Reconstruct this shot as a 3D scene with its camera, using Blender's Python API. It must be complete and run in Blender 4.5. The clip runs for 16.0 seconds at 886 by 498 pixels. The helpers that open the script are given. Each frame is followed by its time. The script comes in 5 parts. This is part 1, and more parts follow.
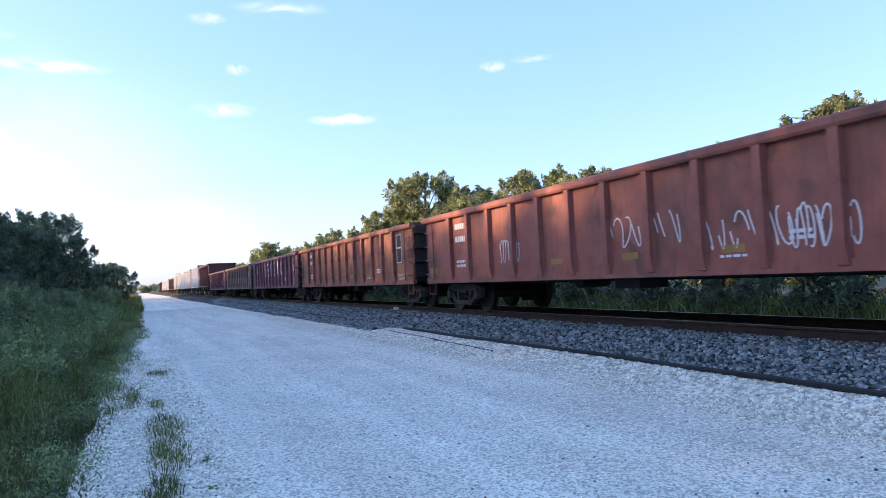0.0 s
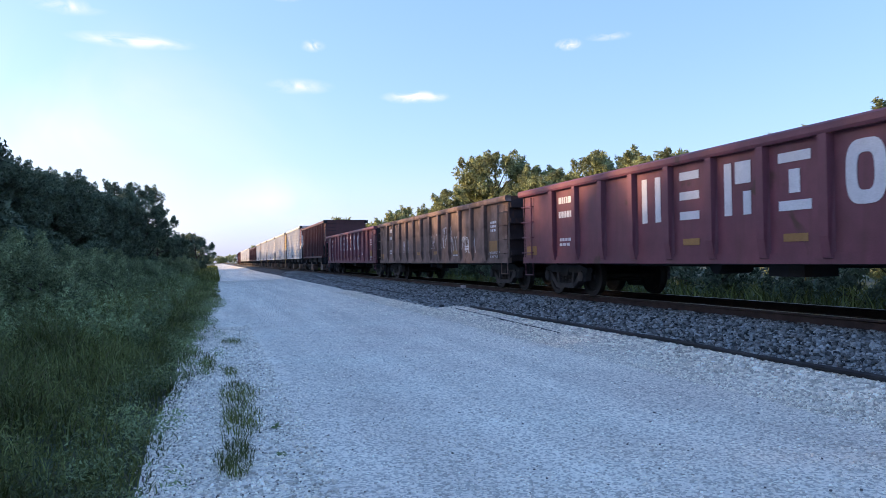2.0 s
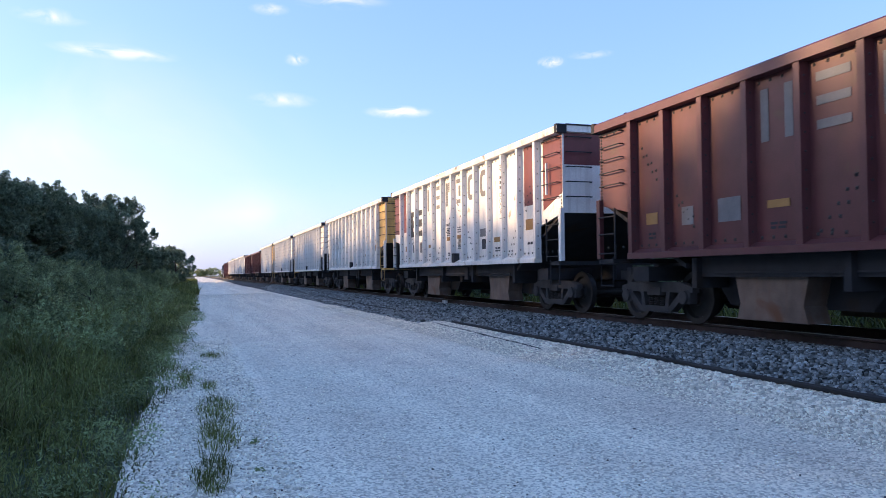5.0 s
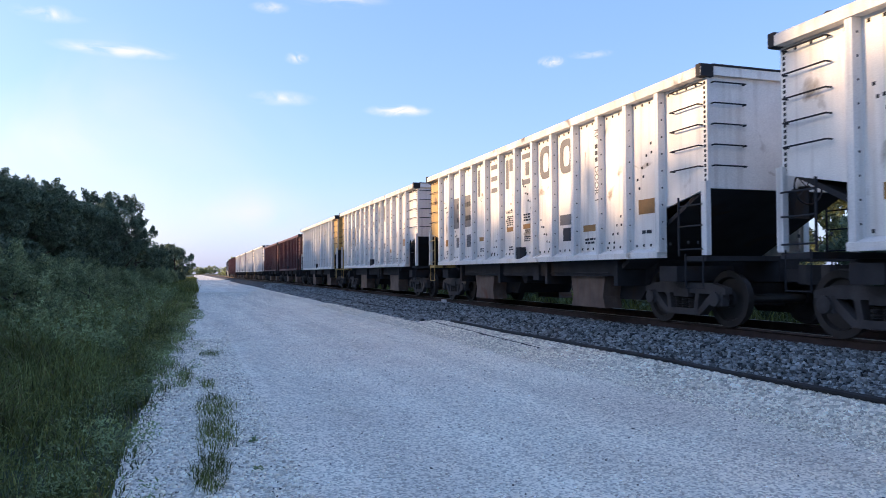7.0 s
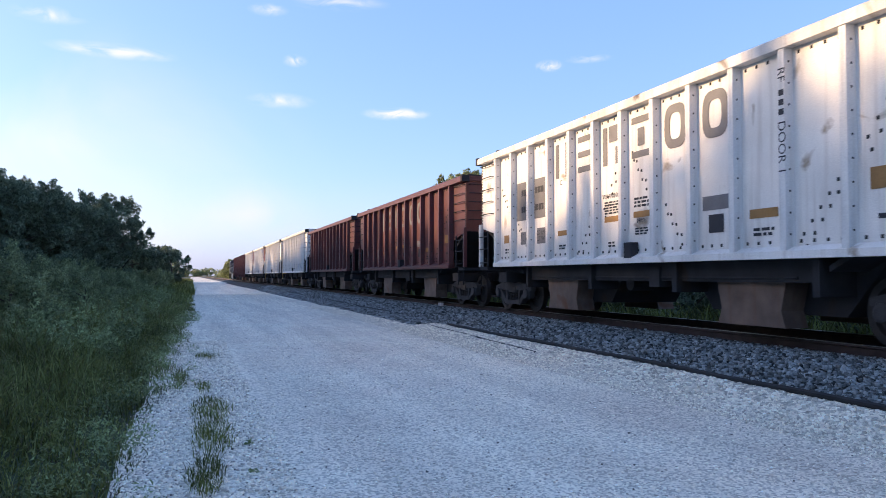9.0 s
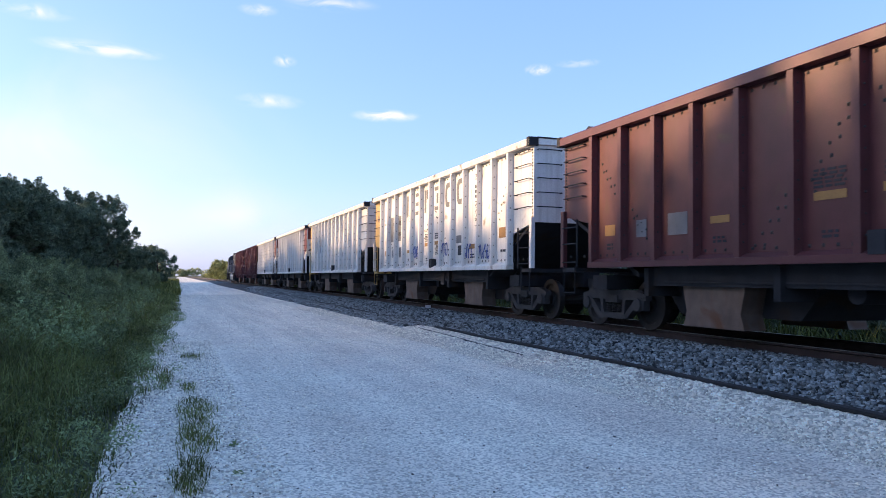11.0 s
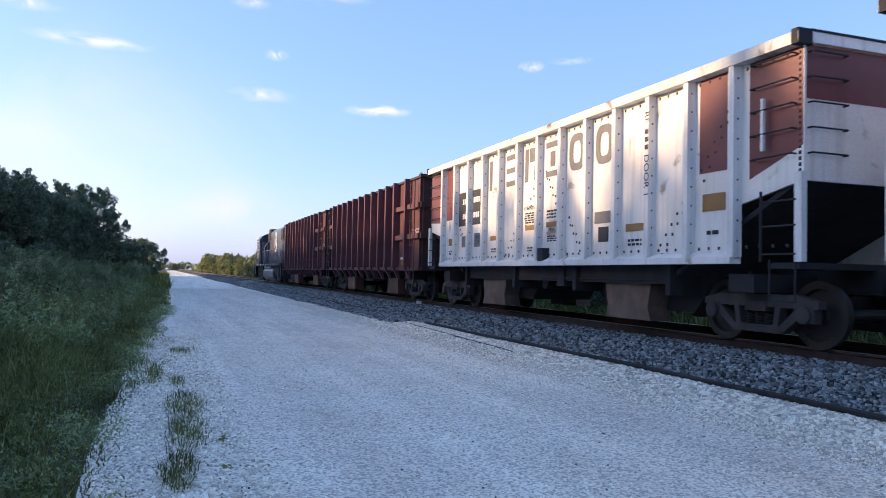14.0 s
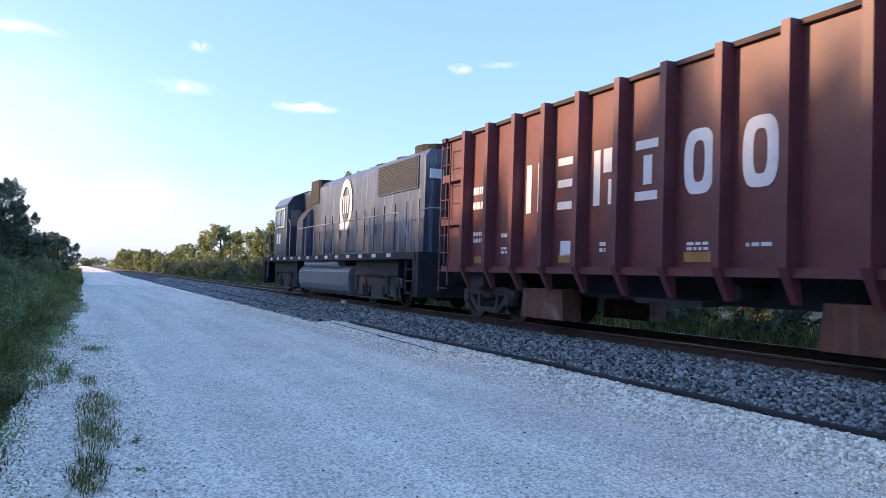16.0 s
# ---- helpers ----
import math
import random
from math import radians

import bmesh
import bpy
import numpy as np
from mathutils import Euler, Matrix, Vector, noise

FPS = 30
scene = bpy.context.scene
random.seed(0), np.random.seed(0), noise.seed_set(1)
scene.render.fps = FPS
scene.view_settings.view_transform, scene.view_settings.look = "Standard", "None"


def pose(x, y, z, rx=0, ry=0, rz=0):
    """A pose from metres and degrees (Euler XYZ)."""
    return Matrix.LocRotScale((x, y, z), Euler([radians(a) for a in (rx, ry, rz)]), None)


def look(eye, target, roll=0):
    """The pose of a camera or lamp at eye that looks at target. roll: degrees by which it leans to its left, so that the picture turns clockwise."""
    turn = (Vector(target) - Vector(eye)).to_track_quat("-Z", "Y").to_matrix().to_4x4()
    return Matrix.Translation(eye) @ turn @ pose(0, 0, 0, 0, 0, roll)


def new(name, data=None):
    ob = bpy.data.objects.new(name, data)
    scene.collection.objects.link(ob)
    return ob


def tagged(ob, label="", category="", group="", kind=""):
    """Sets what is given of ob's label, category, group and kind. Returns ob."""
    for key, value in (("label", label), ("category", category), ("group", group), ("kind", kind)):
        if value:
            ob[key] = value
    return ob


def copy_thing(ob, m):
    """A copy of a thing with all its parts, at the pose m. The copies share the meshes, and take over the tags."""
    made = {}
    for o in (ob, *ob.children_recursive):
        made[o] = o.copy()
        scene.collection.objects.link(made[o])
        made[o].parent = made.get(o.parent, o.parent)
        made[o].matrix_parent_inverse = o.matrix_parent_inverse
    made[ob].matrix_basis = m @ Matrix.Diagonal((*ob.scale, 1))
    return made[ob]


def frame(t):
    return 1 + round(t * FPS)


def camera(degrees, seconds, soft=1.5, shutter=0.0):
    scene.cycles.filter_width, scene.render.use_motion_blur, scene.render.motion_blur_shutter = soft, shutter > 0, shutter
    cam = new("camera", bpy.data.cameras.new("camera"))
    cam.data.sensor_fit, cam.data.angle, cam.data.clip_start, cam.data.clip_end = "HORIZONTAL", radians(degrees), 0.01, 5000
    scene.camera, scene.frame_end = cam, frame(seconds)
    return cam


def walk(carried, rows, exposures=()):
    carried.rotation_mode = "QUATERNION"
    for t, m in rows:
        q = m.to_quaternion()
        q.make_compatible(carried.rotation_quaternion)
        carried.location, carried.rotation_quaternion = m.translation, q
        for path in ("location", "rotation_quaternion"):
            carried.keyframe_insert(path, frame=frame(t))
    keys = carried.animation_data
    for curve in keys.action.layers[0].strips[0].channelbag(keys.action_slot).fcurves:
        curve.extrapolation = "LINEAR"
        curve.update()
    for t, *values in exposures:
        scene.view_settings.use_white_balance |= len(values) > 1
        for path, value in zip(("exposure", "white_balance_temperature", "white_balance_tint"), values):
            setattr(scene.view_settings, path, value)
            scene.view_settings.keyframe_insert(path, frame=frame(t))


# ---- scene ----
EYE = 1.5
cam = camera(61.0, 16.0, soft=0.8, shutter=0.05)
PATH = [
    (0.0, pose(0, 0, EYE, 92.21, 2.65, -21.99)),
    (0.5, pose(0, 0, EYE, 90.96, 1.54, -17.91)),
    (1.0, pose(0, 0, EYE, 90.45, 1.05, -17.37)),
    (1.5, pose(0, 0, EYE, 90.50, 0.85, -16.99)),
    (2.0, pose(0, 0, EYE, 90.76, 0.88, -16.81)),
    (2.5, pose(0, 0, EYE, 91.11, 0.85, -16.91)),
    (3.0, pose(0, 0, EYE, 91.46, 0.79, -17.17)),
    (3.5, pose(0, 0, EYE, 91.73, 0.72, -17.49)),
    (6.0, pose(0, 0, EYE, 91.88, 0.36, -18.35)),
    (6.5, pose(0, 0, EYE, 91.81, 0.36, -18.31)),
    (7.0, pose(0, 0, EYE, 91.81, 0.20, -18.25)),
    (7.5, pose(0, 0, EYE, 91.78, 0.26, -18.26)),
    (8.0, pose(0, 0, EYE, 91.83, 0.20, -18.24)),
    (8.5, pose(0, 0, EYE, 91.89, 0.14, -18.36)),
    (9.0, pose(0, 0, EYE, 92.06, -0.11, -18.49)),
    (11.5, pose(0, 0, EYE, 92.25, -0.82, -19.66)),
    (12.0, pose(0, 0, EYE, 92.19, -1.01, -19.86)),
    (12.5, pose(0, 0, EYE, 92.12, -1.07, -19.99)),
    (13.0, pose(0, 0, EYE, 92.12, -1.15, -20.03)),
    (13.5, pose(0, 0, EYE, 92.05, -1.14, -20.07)),
    (14.0, pose(0, 0, EYE, 91.96, -1.18, -20.11)),
    (14.5, pose(0, 0, EYE, 91.88, -1.17, -20.13)),
    (15.0, pose(0, 0, EYE, 91.84, -1.27, -20.49)),
    (15.5, pose(0, 0, EYE, 91.88, -1.49, -22.05)),
    (16.0, pose(0, 0, EYE, 92.11, -1.92, -25.78)),
]
walk(cam, PATH, exposures=((0.0, 2.24, 6280, 17), (0.6, 2.08, 6280, 17), (1.2, 2.00, 6280, 17), (3.5, 1.98, 6280, 17), (6.0, 1.94, 6280, 17), (7.0, 1.85, 6280, 17), (9.0, 1.86, 6280, 17), (11.5, 1.94, 6280, 17), (14.0, 1.86, 6280, 17), (15.2, 2.00, 6280, 17), (16.0, 2.18, 6280, 17)))

# ---- world, sun ----
SUN_AZ = -65.0      # degrees from +y towards +x
SUN_EL = 13.7
world = bpy.data.worlds.new("sky")
scene.world = world
world.use_nodes = True
wn = world.node_tree.nodes
sky = wn.new("ShaderNodeTexSky")
sky.sky_type = "NISHITA"
sky.sun_disc = False
sky.sun_elevation = radians(SUN_EL)
sky.sun_rotation = radians(SUN_AZ)
sky.air_density, sky.dust_density, sky.ozone_density = 1.0, 1.3, 1.0
wn["Background"].inputs[1].default_value = 0.043
world.node_tree.links.new(sky.outputs[0], wn["Background"].inputs[0])
sky_fill = wn.new("ShaderNodeBackground")      # even blue light added over the whole sky to lift the shade
sky_fill.inputs[0].default_value, sky_fill.inputs[1].default_value = (0.034, 0.076, 0.178, 1), 1.0
both = wn.new("ShaderNodeAddShader")
world.node_tree.links.new(wn["Background"].outputs[0], both.inputs[0])
world.node_tree.links.new(sky_fill.outputs[0], both.inputs[1])
world.node_tree.links.new(both.outputs[0], wn["World Output"].inputs[0])
sun = new("sun", bpy.data.lights.new("sun", "SUN"))
sun.data.energy, sun.data.angle, sun.data.color = 2.1, radians(1.8), (1.0, 0.68, 0.36)
to_sun = Vector((math.sin(radians(SUN_AZ)) * math.cos(radians(SUN_EL)), math.cos(radians(SUN_AZ)) * math.cos(radians(SUN_EL)), math.sin(radians(SUN_EL))))
sun.matrix_world = look(to_sun * 100, (0, 0, 0))


# ---- materials ----
def material(name, colour, rough=0.7, metal=0.0, var=0.25, scale=3.0, rust=0.0, rust_col=(0.09, 0.035, 0.018), streak=0.0, bump=0.1, fine=60.0, dirt=0.0, per_object=0.0, island=0.0, spec=0.4):
    m = bpy.data.materials.new(name)
    m.use_nodes = True
    nt = m.node_tree
    n, l = nt.nodes, nt.links
    bsdf = n["Principled BSDF"]
    bsdf.inputs["Roughness"].default_value = rough
    bsdf.inputs["Metallic"].default_value = metal
    bsdf.inputs["Specular IOR Level"].default_value = spec
    tc = n.new("ShaderNodeTexCoord")

    def noise_tex(s, detail=5.0, stretch=None, dist=0.0):
        t = n.new("ShaderNodeTexNoise")
        t.inputs["Scale"].default_value = s
        t.inputs["Detail"].default_value = detail
        t.inputs["Distortion"].default_value = dist
        if stretch:
            mp = n.new("ShaderNodeMapping")
            mp.inputs["Scale"].default_value = stretch
            l.new(tc.outputs["Object"], mp.inputs[0])
            l.new(mp.outputs[0], t.inputs["Vector"])
        else:
            l.new(tc.outputs["Object"], t.inputs["Vector"])
        return t.outputs["Fac"]

    def ramp(fac, a, b):
        r = n.new("ShaderNodeMapRange")
        r.inputs["From Min"].default_value, r.inputs["From Max"].default_value = a, b
        l.new(fac, r.inputs["Value"])
        return r.outputs["Result"]

    def mix(fac, a, b, mode="MIX"):
        x = n.new("ShaderNodeMix")
        x.data_type, x.blend_type = "RGBA", mode
        for sock, v in ((x.inputs["Factor"], fac), (x.inputs["A"], a), (x.inputs["B"], b)):
            if hasattr(v, "links"):
                l.new(v, sock)
            elif isinstance(v, tuple):
                sock.default_value = (*v, 1)
            else:
                sock.default_value = v
        return x.outputs["Result"]

    lo = tuple(max(0, c * (1 - var)) for c in colour)
    hi = tuple(min(1, c * (1 + var)) for c in colour)
    col = mix(ramp(noise_tex(scale), 0.3, 0.7), lo, hi)
    col = mix(ramp(noise_tex(fine, 3), 0.25, 0.75), col, mix(1.0, col, (0.78, 0.78, 0.78), "MULTIPLY"))
    if streak:
        s = ramp(noise_tex(2.2, 4, (3.5, 3.5, 0.22)), 0.52, 0.75)
        sm = n.new("ShaderNodeMath")
        sm.operation = "MULTIPLY"
        sm.inputs[1].default_value = streak
        l.new(s, sm.inputs[0])
        col = mix(sm.outputs[0], col, rust_col)
    if rust:
        col = mix(ramp(noise_tex(1.3, 9, None, 0.6), 0.66 - rust * 0.3, 0.72 - rust * 0.2), col, rust_col)
    if dirt:
        d = ramp(noise_tex(0.8, 6), 0.45, 0.8)
        dm = n.new("ShaderNodeMath")
        dm.operation = "MULTIPLY"
        dm.inputs[1].default_value = dirt
        l.new(d, dm.inputs[0])
        col = mix(dm.outputs[0], col, (0.06, 0.05, 0.045))
    if per_object or island:
        if per_object:
            src = n.new("ShaderNodeObjectInfo").outputs["Random"]
        else:
            src = n.new("ShaderNodeNewGeometry").outputs["Random Per Island"]
        k = per_object or island
        mr = n.new("ShaderNodeMapRange")
        mr.inputs["To Min"].default_value, mr.inputs["To Max"].default_value = 1 - k, 1 + k
        l.new(src, mr.inputs["Value"])
        vm = n.new("ShaderNodeVectorMath")
        vm.operation = "SCALE"
        l.new(col, vm.inputs[0])
        l.new(mr.outputs[0], vm.inputs["Scale"])
        col = vm.outputs[0]
    l.new(col, bsdf.inputs["Base Color"])
    if bump:
        b = n.new("ShaderNodeBump")
        b.inputs["Strength"].default_value = bump
        b.inputs["Distance"].default_value = 0.02
        l.new(noise_tex(fine * 0.7, 6), b.inputs["Height"])
        l.new(b.outputs[0], bsdf.inputs["Normal"])
    return m


def leaf_material(name, colour, var=0.5, trans=0.35):
    m = bpy.data.materials.new(name)
    m.use_nodes = True
    n, l = m.node_tree.nodes, m.node_tree.links
    bsdf, out = n["Principled BSDF"], n["Material Output"]
    geo = n.new("ShaderNodeNewGeometry")
    r = n.new("ShaderNodeValToRGB")
    r.color_ramp.elements[0].color = (*[c * (1 - var) for c in colour], 1)
    r.color_ramp.elements[1].color = (*[c * (1 + var) for c in colour], 1)
    l.new(geo.outputs["Random Per Island"], r.inputs[0])
    tc, nz, mr, vm = n.new("ShaderNodeTexCoord"), n.new("ShaderNodeTexNoise"), n.new("ShaderNodeMapRange"), n.new("ShaderNodeVectorMath")
    nz.inputs["Scale"].default_value, nz.inputs["Detail"].default_value = 0.9, 3
    mr.inputs["From Min"].default_value, mr.inputs["From Max"].default_value = 0.35, 0.65
    mr.inputs["To Min"].default_value, mr.inputs["To Max"].default_value = 0.6, 1.4
    vm.operation = "SCALE"
    l.new(tc.outputs["Object"], nz.inputs["Vector"])
    l.new(nz.outputs["Fac"], mr.inputs["Value"])
    l.new(r.outputs[0], vm.inputs[0])
    l.new(mr.outputs[0], vm.inputs["Scale"])
    l.new(vm.outputs[0], bsdf.inputs["Base Color"])
    bsdf.inputs["Roughness"].default_value = 0.6
    bsdf.inputs["Specular IOR Level"].default_value = 0.12
    t = n.new("ShaderNodeBsdfTranslucent")
    l.new(vm.outputs[0], t.inputs[0])
    mx = n.new("ShaderNodeMixShader")
    mx.inputs[0].default_value = trans
    l.new(bsdf.outputs[0], mx.inputs[1])
    l.new(t.outputs[0], mx.inputs[2])
    l.new(mx.outputs[0], out.inputs["Surface"])
    return m


M = {}
M["grass_soil"] = material("soil_and_grass", (0.045, 0.06, 0.022), 0.95, scale=0.6, fine=14, bump=0.6, var=0.5)
M["road"] = material("crushed_limestone", (0.97, 0.865, 0.71), 0.95, scale=0.5, fine=55, bump=0.7, var=0.10, spec=0.1)
nt = M["road"].node_tree
_tc, _mp, _nz = nt.nodes.new("ShaderNodeTexCoord"), nt.nodes.new("ShaderNodeMapping"), nt.nodes.new("ShaderNodeTexNoise")
_mp.inputs["Scale"].default_value = (1.1, 0.05, 1.0)
_nz.inputs["Scale"].default_value, _nz.inputs["Detail"].default_value = 1.3, 5
_vo, _r1, _r2 = nt.nodes.new("ShaderNodeTexVoronoi"), nt.nodes.new("ShaderNodeMapRange"), nt.nodes.new("ShaderNodeMapRange")
_vo.inputs["Scale"].default_value = 48
_r1.inputs["To Min"].default_value, _r1.inputs["To Max"].default_value, _r1.inputs["From Min"].default_value, _r1.inputs["From Max"].default_value = 0.84, 1.06, 0.35, 0.65
_r2.inputs["To Min"].default_value, _r2.inputs["To Max"].default_value, _r2.inputs["From Max"].default_value = 0.62, 1.10, 0.58
_r2.inputs["From Min"].default_value = 0.28
_m1, _m2 = nt.nodes.new("ShaderNodeMath"), nt.nodes.new("ShaderNodeVectorMath")
_m1.operation, _m2.operation = "MULTIPLY", "SCALE"
_old = nt.nodes["Principled BSDF"].inputs["Base Color"].links[0].from_socket
nt.links.new(_tc.outputs["Object"], _mp.inputs[0]), nt.links.new(_mp.outputs[0], _nz.inputs["Vector"]), nt.links.new(_tc.outputs["Object"], _vo.inputs["Vector"])
nt.links.new(_nz.outputs["Fac"], _r1.inputs["Value"]), nt.links.new(_vo.outputs["Color"], _r2.inputs["Value"])
nt.links.new(_r1.outputs[0], _m1.inputs[0]), nt.links.new(_r2.outputs[0], _m1.inputs[1])
nt.links.new(_old, _m2.inputs[0]), nt.links.new(_m1.outputs[0], _m2.inputs["Scale"]), nt.links.new(_m2.outputs[0], nt.nodes["Principled BSDF"].inputs["Base Color"])
_bp, _inv = nt.nodes.new("ShaderNodeBump"), nt.nodes.new("ShaderNodeMath")
_inv.operation = "SUBTRACT"
_inv.inputs[0].default_value = 1.0
_bp.inputs["Strength"].default_value, _bp.inputs["Distance"].default_value = 0.4, 0.010
nt.links.new(_vo.outputs["Distance"], _inv.inputs[1]), nt.links.new(_inv.outputs[0], _bp.inputs["Height"])
nt.links.new(_bp.outputs[0], nt.nodes["Principled BSDF"].inputs["Normal"].links[0].from_node.inputs["Normal"])
M["ballast"] = material("ballast_bed", (0.10, 0.103, 0.103), 0.95, scale=2, fine=24, bump=1.0, var=0.3, spec=0.1)
M["stone"] = material("ballast_stone", (0.225, 0.240, 0.232), 0.9, scale=9, fine=70, var=0.35, island=0.85, bump=0.2, spec=0.2)
M["white_stone"] = material("limestone_chip", (0.92, 0.83, 0.68), 0.9, scale=9, fine=70, var=0.12, island=0.45, bump=0.2, spec=0.1)
M["dark_chip"] = material("dark_chip", (0.13, 0.115, 0.10), 0.9, island=0.4, bump=0.1)
M["rail"] = material("rail_rust", (0.050, 0.031, 0.026), 0.75, 0.2, var=0.3, scale=5, bump=0.2)
M["rail_head"] = material("rail_head_steel", (0.35, 0.34, 0.33), 0.3, 0.9, var=0.1, bump=0.02)
M["tie"] = material("creosote_tie", (0.040, 0.036, 0.033), 0.95, scale=4, var=0.4, bump=0.5, fine=30, per_object=0.35)
M["black"] = material("black_underframe", (0.024, 0.024, 0.028), 0.85, var=0.3, rust=0.2, rust_col=(0.03, 0.02, 0.015), bump=0.15)
M["cast"] = material("truck_casting", (0.055, 0.050, 0.050), 0.85, 0.0, var=0.35, dirt=0.3, bump=0.25)
M["wheel"] = material("wheel_steel", (0.042, 0.037, 0.035), 0.6, 0.4, var=0.25, bump=0.1)
M["white"] = material("white_paint", (0.90, 0.86, 0.80), 0.42, var=0.09, scale=1.2, streak=0.36, rust=0.09, rust_col=(0.34, 0.27, 0.20), dirt=0.18, bump=0.05)
M["white_rib"] = material("white_rib_paint", (0.80, 0.785, 0.75), 0.42, var=0.12, scale=1.2, streak=0.5, rust=0.10, rust_col=(0.26, 0.22, 0.18), dirt=0.2, bump=0.05)
M["white_chord"] = material("weathered_chord_paint", (0.74, 0.72, 0.68), 0.55, var=0.18, scale=2.0, streak=0.3, rust=0.2, rust_col=(0.16, 0.12, 0.09), dirt=0.3, bump=0.08)
M["yellow"] = material("yellow_paint", (0.60, 0.39, 0.13), 0.45, var=0.12, streak=0.3, rust=0.08, dirt=0.15, bump=0.05)
M["red_panel"] = material("oxide_red_paint", (0.175, 0.042, 0.042), 0.45, var=0.12, streak=0.2, dirt=0.15, bump=0.05)
M["maroon"] = material("maroon_paint", (0.115, 0.034, 0.036), 0.45, var=0.15, streak=0.35, rust=0.10, rust_col=(0.10, 0.045, 0.03), dirt=0.25, bump=0.06)
M["gon_red"] = material("faded_red_paint", (0.33, 0.105, 0.078), 0.6, var=0.2, streak=0.5, rust=0.35, rust_col=(0.17, 0.065, 0.05), dirt=0.5, bump=0.1)
M["gon_orange"] = material("rusted_orange_paint", (0.36, 0.125, 0.075), 0.65, var=0.25, streak=0.55, rust=0.45, rust_col=(0.13, 0.05, 0.042), dirt=0.6, bump=0.1)
M["gon_maroon"] = material("maroon_gondola_paint", (0.185, 0.058, 0.078), 0.5, var=0.15, streak=0.3, rust=0.1, rust_col=(0.085, 0.035, 0.028), dirt=0.2, bump=0.08)
M["gon_brown"] = material("weathered_brown_paint", (0.235, 0.15, 0.122), 0.7, var=0.3, streak=0.6, rust=0.5, rust_col=(0.11, 0.065, 0.05), dirt=0.4, bump=0.12)
M["big_red"] = material("tall_gondola_paint", (0.125, 0.036, 0.042), 0.48, var=0.15, streak=0.3, rust=0.08, rust_col=(0.09, 0.03, 0.022), dirt=0.2, bump=0.05)
# Deep shade of the recessed car ends, put into the paint; also on dark chords.
M["end_dark"] = material("shade_dark_end_plate", (0.040, 0.022, 0.021), 0.75, var=0.3, rust=0.2, dirt=0.3, bump=0.1)
M["decal_white"] = material("white_stencil", (0.75, 0.73, 0.74), 0.6, var=0.08, scale=4, dirt=0.15, bump=0)
M["decal_grey"] = material("grey_stencil", (0.17, 0.17, 0.178), 0.6, var=0.15, scale=4, dirt=0.2, bump=0)
M["decal_black"] = material("black_stencil", (0.022, 0.025, 0.035), 0.6, var=0.2, bump=0)
M["decal_orange"] = material("orange_plate", (0.36, 0.19, 0.06), 0.6, var=0.2, dirt=0.2, bump=0)
M["decal_blue"] = material("blue_spray", (0.05, 0.09, 0.30), 0.6, var=0.2, bump=0)
M["rivet"] = material("dark_rivet", (0.035, 0.033, 0.033), 0.6, bump=0)
M["chute"] = material("worn_chute_steel", (0.17, 0.12, 0.095), 0.6, 0.2, var=0.3, streak=0.5, rust=0.2, rust_col=(0.14, 0.06, 0.03), bump=0.1)
M["chute_rust"] = material("rusty_chute_steel", (0.12, 0.055, 0.036), 0.6, 0.2, var=0.3, streak=0.6, rust=0.2, rust_col=(0.20, 0.14, 0.11), bump=0.1)
M["load"] = material("stone_load", (0.075, 0.07, 0.065), 0.95, var=0.4, fine=10, bump=1.0)
M["loco_dark"] = material("charcoal_loco_paint", (0.042, 0.05, 0.075), 0.32, var=0.2, streak=0.35, rust_col=(0.16, 0.15, 0.15), dirt=0.2, bump=0.04)
M["loco_grey"] = material("grey_loco_paint", (0.07, 0.08, 0.115), 0.30, var=0.3, streak=0.85, rust_col=(0.27, 0.29, 0.34), dirt=0.3, bump=0.04)
M["emblem"] = material("faded_emblem_paint", (0.62, 0.62, 0.65), 0.5, var=0.2, streak=0.4, rust_col=(0.25, 0.25, 0.28), dirt=0.3, bump=0)
M["tank"] = material("fuel_tank_grey", (0.30, 0.325, 0.37), 0.28, 0.4, var=0.15, dirt=0.2, bump=0.03)
M["grille"] = material("radiator_grille", (0.020, 0.019, 0.020), 0.6, 0.1, var=0.3, bump=0.2, fine=90)
M["glass"] = material("cab_glass", (0.03, 0.035, 0.04), 0.08, 0.0, var=0.1, bump=0, spec=0.8)
M["pipe"] = material("black_rubber_pipe", (0.025, 0.024, 0.024), 0.8, var=0.3, bump=0.15)
M["bark"] = material("bark", (0.075, 0.055, 0.04), 0.95, scale=8, var=0.4, bump=0.8, fine=25)
# Shade and sun are worked into the next two leaf colours.
M["leaf_dark"] = leaf_material("shaded_leaves", (0.128, 0.165, 0.105), 0.45, 0.3)
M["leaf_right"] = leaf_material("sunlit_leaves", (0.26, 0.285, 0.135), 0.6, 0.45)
M["leaf_mid"] = leaf_material("shrub_leaves", (0.225, 0.270, 0.135), 0.45, 0.3)
M["grass"] = leaf_material("grass_blades", (0.125, 0.138, 0.038), 0.5, 0.3)
M["pale_grass"] = leaf_material("pale_grass_blades", (0.22, 0.26, 0.095), 0.4, 0.35)
M["weed"] = leaf_material("low_weed_leaves", (0.130, 0.152, 0.052), 0.45, 0.3)
M["tall_weed"] = leaf_material("tall_weed_leaves", (0.235, 0.295, 0.14), 0.4, 0.35)
M["dry_grass"] = leaf_material("dry_grass_blades", (0.16, 0.145, 0.075), 0.4, 0.3)


